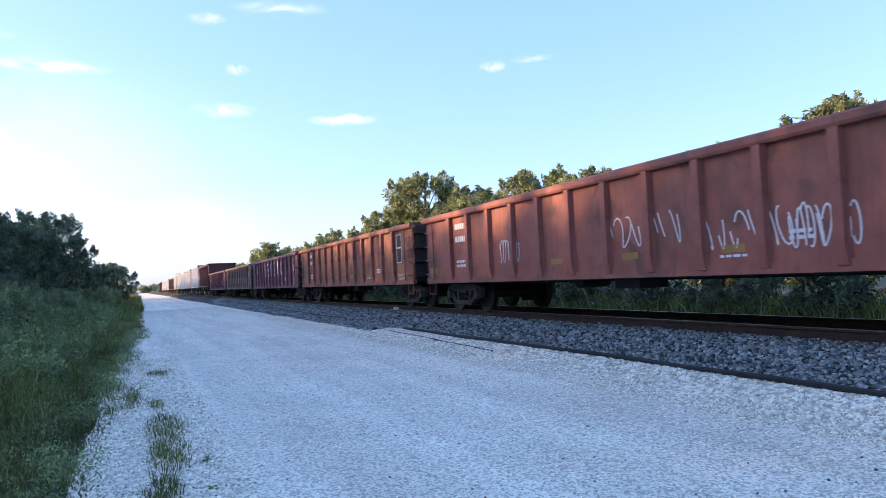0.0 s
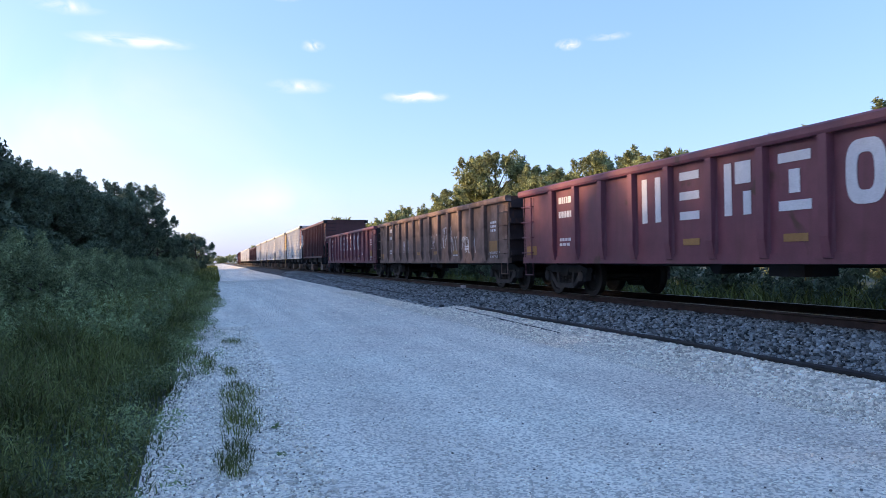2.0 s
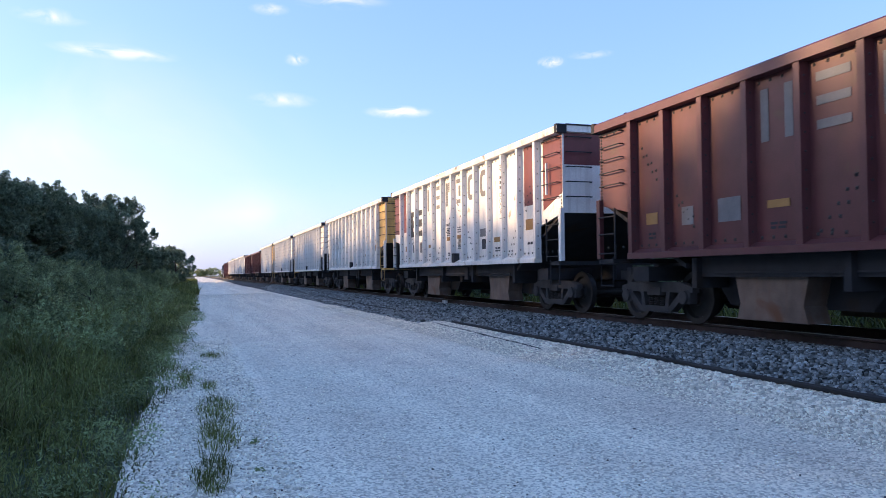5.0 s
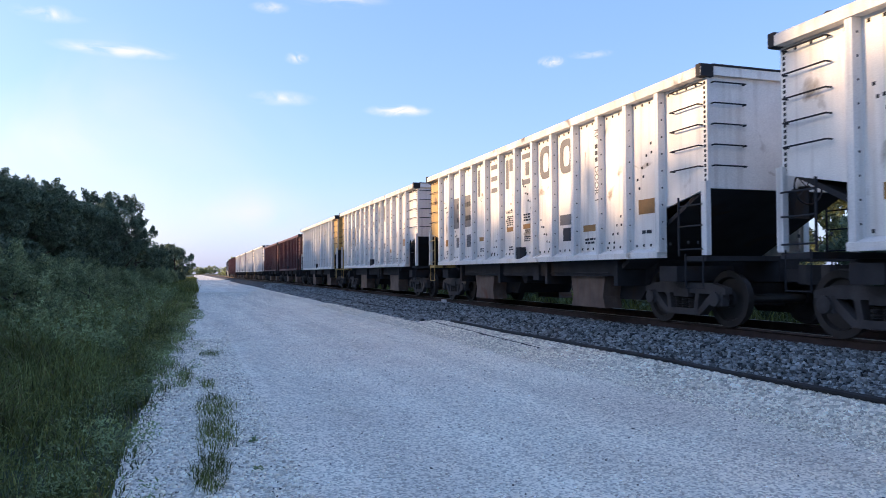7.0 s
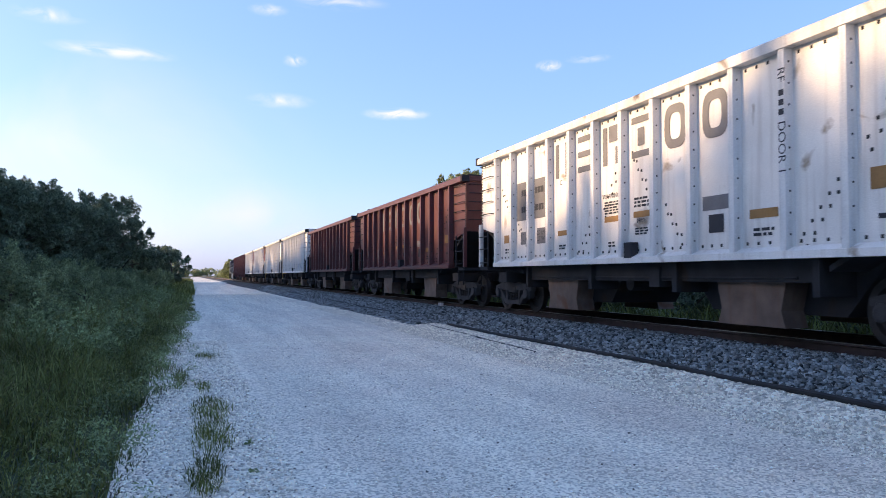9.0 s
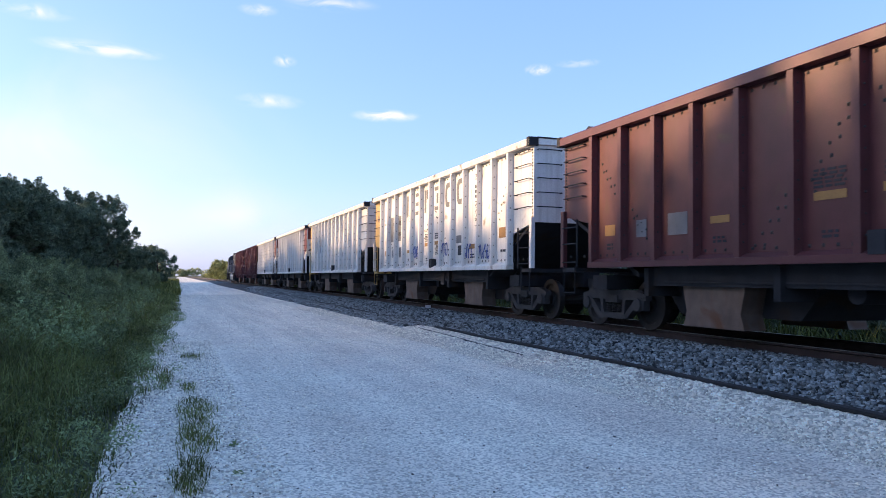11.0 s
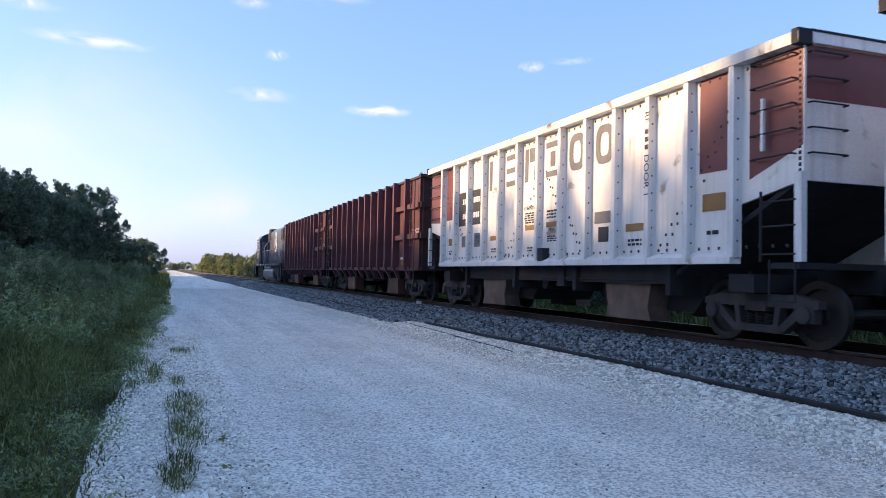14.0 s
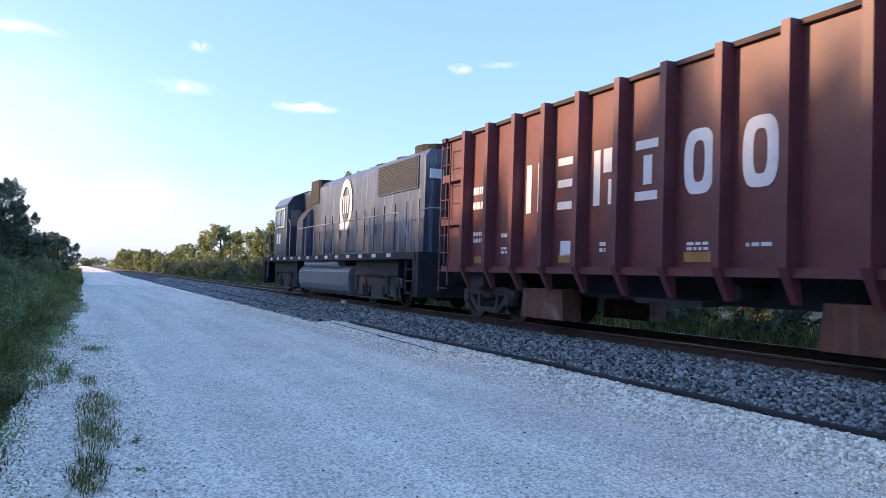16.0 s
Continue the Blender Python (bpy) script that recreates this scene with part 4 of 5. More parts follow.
# ---- locomotive ----
def locomotive(y_mid):
    car = tagged(new("diesel_locomotive"), "charcoal and grey diesel locomotive with a weathered hood", "locomotive", "cars of the train")
    d, gq = M["loco_dark"], M["loco_grey"]
    s = Solid()
    s.box(-1.52, 1.52, -8.5, 8.7, 1.30, 1.48)
    s.box(-0.5, 0.5, -8.8, 8.9, 0.75, 1.30)
    for sy in (-1, 1):
        s.box(-1.5, 1.5, *sorted((sy * 8.4, sy * 8.75)), 0.35, 1.48)
    part("frame", s, M["black"], car, "black frame and walkway")
    s = Solid()
    for k in range(13):
        y = -6.8 + k * 1.15
        s.box(-1.526, -1.52, y - 0.16, y + 0.16, 1.36, 1.46)
        s.box(1.52, 1.526, y - 0.16, y + 0.16, 1.36, 1.46)
    part_each("reflector", s, M["decal_white"], car, "white reflective sill marker")
    # long hood with rounded shoulders
    prof = [(-0.86, 1.48), (-0.86, 4.12), (-0.72, 4.30), (0.72, 4.30), (0.86, 4.12), (0.86, 1.48)]
    hood = part("long_hood", Solid().prism_y(prof, -7.6, 3.0), gq, car, "weathered grey hood with streaks")
    s = Solid()
    for k in range(11):
        y = -6.9 + k * 0.86
        for sx in (-1, 1):
            s.box(*sorted((sx * 0.861, sx * 0.885)), y - 0.38, y + 0.38, 1.62, 2.95)
            s.box(*sorted((sx * 0.886, sx * 0.905)), y + 0.26, y + 0.30, 2.1, 2.4)
    part_each("hood_door", s, gq, hood, "hood access door")
    s = Solid()
    for sx in (-1, 1):
        s.box(*sorted((sx * 0.861, sx * 0.90)), -7.2, -4.1, 3.26, 4.16)
    part("radiator_frame", s, d, hood)
    s = Solid()
    for sx in (-1, 1):
        for k in range(20):
            z = 3.31 + k * 0.042
            s.box(*sorted((sx * 0.90, sx * 0.915)), -7.12, -4.18, z, z + 0.024)
    part_each("grille_slat", s, M["grille"], hood)
    for y in (-6.7, -5.0, -3.3):
        sfan = Solid()
        n = 20
        ring = [(0.62 * math.cos(2 * math.pi * k / n), y + 0.62 * math.sin(2 * math.pi * k / n)) for k in range(n)]
        sfan.prism_z([(px * 1.2, y + (py - y) * 1.2) for px, py in ring] if y < -6 else ring, 4.28, 4.50 if y < -6 else 4.40)
        part("radiator_fan", sfan, M["black"], hood, "round roof fan housing")
    s = Solid()
    s.box(-0.35, 0.35, -1.4, -0.4, 4.28, 4.46, 0.05)
    s.box(-0.5, 0.5, -4.4, -3.9, 4.28, 4.4, 0.05)
    part("exhaust_stack", s, M["black"], hood)
    s = Solid()
    s.box(-0.9, 0.9, 2.2, 3.4, 3.55, 4.45, 0.08)
    part("inertial_filter", s, M["black"], car, "dark air filter box behind the cab")
    s = Solid()
    s.prism_y([(-1.25, 1.48), (-1.25, 2.9), (-1.05, 3.25), (-0.86, 3.4), (-0.86, 1.48)], 3.1, 3.95)
    part("equipment_cabinet", s, gq, car, "grey curved equipment cabinet")
    part("electrical_cabinet", Solid().box(-0.86, 0.86, 3.0, 4.6, 1.48, 4.1), d, car)
    # cab
    roof = [(-1.53, 3.62), (-1.30, 3.95), (-0.7, 4.22), (0.7, 4.22), (1.30, 3.95), (1.53, 3.62)]
    cab = part("cab", Solid().prism_y([(-1.5, 1.48), (-1.5, 3.62), (-1.28, 3.90), (-0.68, 4.16), (0.68, 4.16), (1.28, 3.90), (1.5, 3.62), (1.5, 1.48)], 4.6, 6.7), d, car, "dark cab with side windows")
    part("cab_roof", Solid().prism_y(roof + [(1.50, 3.58), (1.27, 3.90), (0.68, 4.17), (-0.68, 4.17), (-1.27, 3.90), (-1.50, 3.58)], 4.5, 6.8), gq, cab, "pale grey overhanging roof")
    part("side_window", Solid().box(-1.508, -1.500, 5.0, 6.4, 2.75, 3.45), M["glass"], cab, "dark cab side window")
    s = Solid()
    for y0, y1, z0, z1 in ((4.95, 6.45, 3.45, 3.50), (4.95, 6.45, 2.70, 2.75), (4.95, 5.0, 2.75, 3.45), (6.40, 6.45, 2.75, 3.45), (5.68, 5.73, 2.75, 3.45)):
        s.box(-1.53, -1.50, y0, y1, z0, z1)
    part("window_frame", s, M["decal_white"], cab, "pale window frame")
    part("rear_window", Solid().box(-1.35, -0.95, 4.59, 4.598, 2.75, 3.4), M["decal_grey"], cab, "bright rear cab window")
    s = Solid()
    for k in range(2):
        plate(s, -1.506, 6.1 - k * 0.38, 2.25, 0.26, 0.42)
    part("number_bars", s, M["decal_white"], cab, "bars in place of the road number")
    part("nose", Solid().prism_y([(-0.9, 1.48), (-0.9, 2.5), (-0.7, 2.75), (0.7, 2.75), (0.9, 2.5), (0.9, 1.48)], 6.7, 8.2), d, car, "low short nose")
    s = Solid()
    s.tube([(0.2, 5.6, 4.2), (0.2, 5.6, 4.45), (0.2, 5.95, 4.47)], 0.05)
    s.tube([(0.0, 5.5, 4.2), (0.0, 5.5, 4.42), (0.0, 5.9, 4.44)], 0.05)
    s.box(-0.3, -0.1, 5.2, 5.4, 4.15, 4.34)
    part("air_horn", s, M["chute"], cab, "brass air horn")
    # emblem of plain shapes
    s = Solid()
    n = 28
    o = [(-1.05 + 0.66 * math.cos(2 * math.pi * k / n), 3.25 + 0.88 * math.sin(2 * math.pi * k / n)) for k in range(n)]
    i = [(-1.05 + 0.42 * math.cos(2 * math.pi * k / n), 3.25 + 0.62 * math.sin(2 * math.pi * k / n)) for k in range(n)]
    s.add([(-0.889, *p) for p in o + i], [(k, (k + 1) % n, n + (k + 1) % n, n + k) for k in range(n)])
    for y in (-1.28, -1.05, -0.82):
        plate(s, -0.889, y, 3.25, 0.12, 0.6)
    plate(s, -0.889, -0.9, 2.5, 0.9, 0.25)
    part("emblem", s, M["emblem"], hood, "large white oval emblem of plain shapes")
    s = Solid()
    s.prism_y([(-1.32, 0.50), (-1.32, 0.92), (-1.22, 1.08), (-1.1, 1.15), (1.1, 1.15), (1.32, 0.95), (1.32, 0.50), (1.22, 0.30), (1.0, 0.18), (-1.0, 0.18), (-1.22, 0.30)], -2.9, 3.1)
    part("fuel_tank", s, M["tank"], car, "grey fuel tank slung under the frame")
    s = Solid()
    pts = [(-1.25, -2.0, 1.22), (-1.25, 2.2, 1.22)]
    s.tube(pts, 0.14, 14)
    part("air_reservoir", s, M["tank"], car, "pale grey air reservoir")
    # handrails
    for sx in (-1, 1):
        s = Solid()
        for k in range(10):
            y = -7.3 + k * 1.15
            s.tube([(sx * 1.46, y, 1.48), (sx * 1.46, y, 2.55)], 0.02, 5)
        s.tube([(sx * 1.46, -7.9, 1.9), (sx * 1.46, -7.3, 2.55), (sx * 1.46, 3.1, 2.55)], 0.02, 5)
        s.tube([(sx * 1.46, 4.2, 1.5), (sx * 1.46, 4.2, 2.8), (sx * 1.46, 4.5, 3.0)], 0.02, 5)
        for sy in (-1, 1):
            s.tube([(sx * 1.46, sy * 8.6, 0.6), (sx * 1.46, sy * 8.6, 2.5), (sx * 1.2, sy * 8.7, 2.6), (sx * 0.4, sy * 8.7, 2.6)], 0.022, 5)
            s.tube([(sx * 1.46, sy * 7.9, 0.6), (sx * 1.46, sy * 7.9, 2.4)], 0.022, 5)
        part("handrail", s, M["tank"], car, "pale grey tube handrail with stanchions")
        for sy in (-1, 1):
            s = Solid()
            for k in range(4):
                s.box(*sorted((sx * 1.1, sx * 1.5)), *sorted((sy * 7.95, sy * 8.55)), 0.42 + 0.3 * k, 0.46 + 0.3 * k)
            for y in (7.92, 8.56):
                s.box(*sorted((sx * 1.44, sx * 1.5)), *sorted((sy * y, sy * (y + 0.04))), 0.4, 1.4)
            part("step", s, M["black"], car, "corner boarding steps")
    for y in (-5.2, 5.4):
        t = add_truck(car, y, 2.6)
        s = Solid()
        for sx in (-1, 1):
            a, b = sorted((sx * 1.08, sx * 1.22))
            s.prism_x([(-1.9, 0.55), (1.9, 0.55), (1.9, 0.80), (0.9, 0.92), (-0.9, 0.92), (-1.9, 0.80)], a, b)
            for yy in (-1.3, 1.3):
                s.box(a - 0.04, b + 0.04, yy - 0.2, yy + 0.2, 0.28, 0.62, 0.04)
                s.tube([(sx * 1.24, yy + 0.35, 0.85), (sx * 1.24, yy + 0.35, 0.35)], 0.09, 10)
                s.tube([(sx * 1.24, yy - 0.35, 0.75), (sx * 1.24, yy - 0.6, 0.25)], 0.035, 6)
            s.box(a, b, -0.5, 0.5, 0.22, 0.56, 0.05)
            s.tube([(sx * 1.26, -1.2, 0.22), (sx * 1.26, 1.2, 0.18)], 0.03, 6)
        part_each("truck_frame", s, M["cast"], t, "heavy equalised side frame")
    s = Solid()
    s.box(-1.3, 1.3, -7.0, -3.5, 0.85, 1.3), s.box(-1.3, 1.3, 3.5, 7.2, 0.85, 1.3)
    part("air_tanks", s, M["black"], car)
    add_couplers(car, 8.7)
    s = Solid()
    s.box(-0.6, 0.6, -7.62, -7.6, 1.6, 3.9)
    part("rear_door", s, d, hood)
    part("rear_number_board", Solid().box(-0.75, -0.35, -7.66, -7.6, 3.5, 3.75), M["decal_white"], hood, "white number board with bars")
    car.location = (TRACK_X, y_mid, RAIL_Z)
    return car


# ---- the train, from its leading end ----
W, R = M["white"], M["white_rib"]
CARS = [
    gondola("faded red steel gondola car with white graffiti", 11.55, M["gon_red"], graffiti=4, seed=1),
    gondola("rust-patched orange-red steel gondola car", 29.1, M["gon_orange"], graffiti=0, seed=2),
    gondola("maroon steel gondola car with white company markings", 46.5, M["gon_maroon"], True, seed=3),
    gondola("weathered brown steel gondola car with faded graffiti", 63.95, M["gon_brown"], graffiti=6, seed=4),
    gondola("maroon steel gondola car with white company markings", 81.4, M["gon_maroon"], True, seed=5),
    hopper("maroon steel ballast hopper with closely spaced ribs", 98.2, 3.78, M["maroon"], M["maroon"], M["maroon"], M["maroon"], letters=M["decal_grey"], seed=6),
    hopper("white ballast hopper with oxide red corner panels", 114.25, 4.10, W, R, W, W, corner=M["red_panel"], letters=M["decal_grey"], number="black", seed=7),
    hopper("white ballast hopper with a yellow end", 130.3, 4.10, W, R, M["yellow"], W, letters=M["decal_grey"], number="grey", seed=8),
    hopper("white ballast hopper with a yellow far end panel", 146.3, 4.10, W, R, W, M["yellow"], letters=M["decal_grey"], number="grey", seed=9),
    hopper("white ballast hopper with a yellow far end panel", 162.4, 4.10, W, R, W, M["yellow"], letters=M["decal_grey"], number="grey", seed=10),
    hopper("white ballast hopper with an orange-yellow end", 178.3, 4.10, W, R, M["yellow"], W, letters=M["decal_grey"], number="grey", seed=11),
    hopper("maroon steel ballast hopper with closely spaced ribs", 194.0, 3.82, M["maroon"], M["maroon"], M["maroon"], M["maroon"], letters=M["decal_grey"], seed=12),
    hopper("maroon steel ballast hopper with closely spaced ribs", 209.85, 3.82, M["maroon"], M["maroon"], M["maroon"], M["maroon"], seed=13),
    hopper("white ballast hopper with blue graffiti along its side", 225.75, 4.10, W, R, W, M["yellow"], letters=M["decal_grey"], number="grey", seed=14),
    hopper("white ballast hopper with a yellow far end panel", 241.65, 4.10, W, R, W, M["yellow"], letters=M["decal_grey"], number="grey", seed=15),
    hopper("white ballast hopper with oxide red corner panels", 257.5, 4.10, W, R, W, W, corner=M["red_panel"], letters=M["decal_grey"], number="black", seed=16),
    hopper("white ballast hopper with oxide red corner panels", 273.2, 4.10, W, R, W, W, corner=M["red_panel"], letters=M["decal_grey"], number="black", seed=17),
    tall_gondola("tall dark red gondola car with flaring ribs", 288.65, seed=18),
    tall_gondola("tall dark red gondola car with flaring ribs", 304.15, seed=19),
    locomotive(321.3),
]
for i, (yy, zz) in enumerate(((-1.2, 1.75), (-3.2, 1.65), (-4.4, 1.6), (1.4, 1.75))):
    scribble("graffiti", M["decal_blue"], CARS[13], -1.512, yy, zz, 0.8, 0.42, 6, 60 + i, 0.028)


# ---- vegetation ----
def leaf_cloud(centres, radii, per, size, seed, flat=0.75):
    """Verts and faces of many leaves scattered in round clumps."""
    rng = np.random.default_rng(seed)
    radii = np.asarray(radii, float)
    share = radii ** 2 / (radii ** 2).sum()
    count = np.maximum(3, (share * per * len(radii)).astype(int))
    c = np.repeat(np.asarray(centres, float), count, axis=0)
    r = np.repeat(radii, count)
    d = rng.normal(size=c.shape)
    d /= np.linalg.norm(d, axis=1)[:, None]
    p = c + d * (r * rng.uniform(0.25, 1.0, len(c)) ** 0.6)[:, None] * np.array([1, 1, flat])
    a = rng.normal(size=p.shape)
    a /= np.linalg.norm(a, axis=1)[:, None]
    b = np.cross(a, rng.normal(size=p.shape))
    b /= np.linalg.norm(b, axis=1)[:, None]
    s = (size * rng.uniform(0.6, 1.4, len(p)))[:, None]
    v = np.stack([p - a * s, p + a * s * 0.2 + b * s * 0.55, p + a * s - b * s * 0.15], axis=1).reshape(-1, 3)
    return v, np.arange(len(v)).reshape(-1, 3)


def tree(name, label, h, spread, mat, leaf, per, clumps, seed, low=0.15, category="tree"):
    rng = random.Random(seed)
    t = tagged(new(name), label, category)
    s = Solid()
    r0 = 0.022 * h + 0.03
    lean = (rng.uniform(-0.3, 0.3), rng.uniform(-0.3, 0.3))
    s.tube([(0, 0, -0.1), (lean[0] * 0.3, lean[1] * 0.3, h * 0.3), (lean[0], lean[1], h * 0.62), (lean[0] * 1.4, lean[1] * 1.4, h * 0.9)], [r0, r0 * 0.75, r0 * 0.45, r0 * 0.12], 8)
    centres, radii = [], []
    for k in range(clumps):
        u = (k + rng.random()) / clumps
        z = h * (low + (0.88 - low) * u)
        w = spread * math.sin(math.pi * min(1, 0.22 + 0.66 * u)) ** 0.7
        ang = k * 2.4 + rng.uniform(-0.6, 0.6)
        q = w * rng.uniform(0.3, 1.05)
        c = (lean[0] + q * math.cos(ang), lean[1] + q * math.sin(ang), z)
        centres.append(c)
        radii.append(spread * rng.uniform(0.14, 0.30))
        if k % 2 == 0:
            s.tube([(lean[0] * u, lean[1] * u, max(0.1, z - 0.25 * h * rng.random() - 0.1 * h)), tuple(c)], [r0 * 0.3, r0 * 0.06], 5)
    # rising sprigs that roughen the outline
    for k in range(clumps * 3):
        i = rng.randrange(clumps)
        c, r = centres[i], radii[i]
        d = Vector((rng.gauss(0, 0.8), rng.gauss(0, 0.8), rng.gauss(0.7, 0.6))).normalized()
        for j in range(3):
            f = 0.82 + 0.20 * j
            centres.append((c[0] + d.x * r * f, c[1] + d.y * r * f, c[2] + d.z * r * f + 0.08 * j * r))
            radii.append(r * (0.42 - 0.10 * j))
    part("trunk", s, M["bark"], t)
    v, q = leaf_cloud(centres, radii, per, leaf, seed)
    o = new("crown", fast_mesh("crown", v, q, mat))
    o.parent = t
    tagged(o, "crown of many small leaves")
    return t


def plant_copies(proto, places, seed):
    rng = random.Random(seed)
    first = True
    for x, y, k in places:
        m = pose(x, y, -0.03, 0, 0, rng.uniform(0, 360))
        if first:
            proto.matrix_basis = m @ Matrix.Diagonal((k, k, k, 1))
            first = False
        else:
            c = copy_thing(proto, m)
            c.scale = (k * rng.uniform(0.92, 1.1), k * rng.uniform(0.92, 1.1), k)


rngv = random.Random(11)
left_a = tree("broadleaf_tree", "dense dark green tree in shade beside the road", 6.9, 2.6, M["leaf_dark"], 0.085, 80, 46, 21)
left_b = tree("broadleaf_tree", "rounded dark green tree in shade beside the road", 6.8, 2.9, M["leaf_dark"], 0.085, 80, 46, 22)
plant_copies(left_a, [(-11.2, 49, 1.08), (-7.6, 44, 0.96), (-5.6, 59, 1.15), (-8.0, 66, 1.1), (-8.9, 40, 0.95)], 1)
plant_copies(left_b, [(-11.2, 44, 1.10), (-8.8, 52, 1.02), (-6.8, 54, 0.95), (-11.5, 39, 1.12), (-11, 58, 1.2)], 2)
# Unseen trees, added and sized to block the low sun from the cars.
left_c = tree("broadleaf_tree", "tall dark green tree added out of view to shade the train", 6.6, 2.8, M["leaf_dark"], 0.105, 46, 44, 24)
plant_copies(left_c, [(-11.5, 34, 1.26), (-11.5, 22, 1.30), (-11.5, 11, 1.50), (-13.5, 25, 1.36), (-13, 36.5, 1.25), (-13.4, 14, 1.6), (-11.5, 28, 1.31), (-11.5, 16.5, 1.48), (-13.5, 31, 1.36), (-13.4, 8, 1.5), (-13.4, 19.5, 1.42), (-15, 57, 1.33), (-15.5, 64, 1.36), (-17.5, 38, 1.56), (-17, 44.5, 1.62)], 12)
far_left = tree("broadleaf_tree", "dark distant roadside tree, hidden copies added to shade the train", 7.0, 3.4, M["leaf_dark"], 0.22, 22, 34, 23, 0.05)
# The two generated rows are hidden additions that keep sun off the far cars.
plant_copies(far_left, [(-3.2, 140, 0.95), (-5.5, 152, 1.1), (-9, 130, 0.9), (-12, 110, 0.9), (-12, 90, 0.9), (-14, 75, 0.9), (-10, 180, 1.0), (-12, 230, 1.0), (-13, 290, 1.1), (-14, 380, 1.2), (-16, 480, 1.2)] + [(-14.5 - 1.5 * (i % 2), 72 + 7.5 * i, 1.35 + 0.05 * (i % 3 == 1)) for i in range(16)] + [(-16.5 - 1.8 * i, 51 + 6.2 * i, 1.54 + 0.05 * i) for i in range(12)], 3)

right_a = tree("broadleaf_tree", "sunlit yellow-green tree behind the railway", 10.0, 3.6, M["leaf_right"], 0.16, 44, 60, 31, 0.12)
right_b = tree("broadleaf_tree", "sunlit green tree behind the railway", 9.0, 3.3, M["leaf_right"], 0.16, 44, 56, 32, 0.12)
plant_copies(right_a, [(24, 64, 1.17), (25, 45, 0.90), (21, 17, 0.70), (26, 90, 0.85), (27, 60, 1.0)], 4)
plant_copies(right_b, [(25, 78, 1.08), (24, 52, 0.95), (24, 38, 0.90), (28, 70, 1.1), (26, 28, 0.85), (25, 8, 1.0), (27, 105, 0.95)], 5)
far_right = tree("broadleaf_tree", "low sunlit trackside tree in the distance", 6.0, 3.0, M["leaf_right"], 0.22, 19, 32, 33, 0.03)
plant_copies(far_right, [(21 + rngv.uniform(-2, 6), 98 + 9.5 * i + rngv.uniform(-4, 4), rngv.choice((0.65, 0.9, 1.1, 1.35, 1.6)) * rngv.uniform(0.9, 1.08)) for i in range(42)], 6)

fw = np.random.default_rng(91)
fx = np.concatenate([fw.uniform(-420, -12, 200), fw.uniform(26, 420, 200), fw.uniform(-12, 26, 14)])
fy = np.concatenate([fw.uniform(480, 1000, 400), fw.uniform(980, 1020, 14)])
fv, fq = leaf_cloud(np.stack([fx, fy, fw.uniform(1.5, 7.0, len(fx))], 1), fw.uniform(3.5, 7.0, len(fx)), 130, 1.5, 92, 0.8)
tagged(new("distant_woods", fast_mesh("distant_woods", fv, fq, M["leaf_right"])), "distant line of green trees on the horizon", "woods", kind="stuff")
shrub = tree("shrub", "dense dark green roadside shrub", 2.2, 1.5, M["leaf_mid"], 0.046, 56, 30, 41, 0.04, "shrub")
plant_copies(shrub, [(-5.2, 20, 1.0), (-6.3, 17, 1.1), (-4.3, 25, 0.85), (-6.5, 24, 1.1), (-5.6, 29, 0.95), (-4.0, 34, 0.8), (-6.0, 36, 1.0), (-4.4, 43, 0.8), (-3.6, 50, 0.75), (-5.6, 48, 1.0), (-3.2, 61, 0.8), (-4.8, 70, 1.0), (-7.5, 13, 1.1), (-3.4, 80, 0.9), (-4, 95, 1.0), (-4.9, 14.5, 0.8), (-3.9, 19, 0.75), (-3.5, 28, 0.72), (-4.9, 32, 0.9), (-3.2, 39, 0.7), (-5.0, 39, 0.95), (-6.8, 30, 1.15), (-7.6, 26, 1.2), (-5.8, 43, 1.0), (-3.0, 45, 0.7), (-4.3, 55, 0.85), (-8, 21, 1.2), (-3.2, 110, 0.9)], 7)
thicket = tree("shrub", "dark leafy thicket under the trees, partly added unseen", 3.6, 2.3, M["leaf_dark"], 0.15, 17, 26, 43, 0.02, "shrub")
# The row at x = -12.6 is added out of view to block low sun.
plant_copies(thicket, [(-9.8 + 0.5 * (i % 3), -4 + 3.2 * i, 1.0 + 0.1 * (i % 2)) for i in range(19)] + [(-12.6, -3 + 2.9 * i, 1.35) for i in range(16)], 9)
# Dark leaves stand in for the train's shade on this hedge.
hedge = tree("shrub", "shrub behind the railway, leaf colour darkened for shade", 2.4, 1.7, M["leaf_dark"], 0.10, 18, 26, 42, 0.03, "shrub")
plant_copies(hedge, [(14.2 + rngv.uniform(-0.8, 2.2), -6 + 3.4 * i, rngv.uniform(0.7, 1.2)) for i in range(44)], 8)


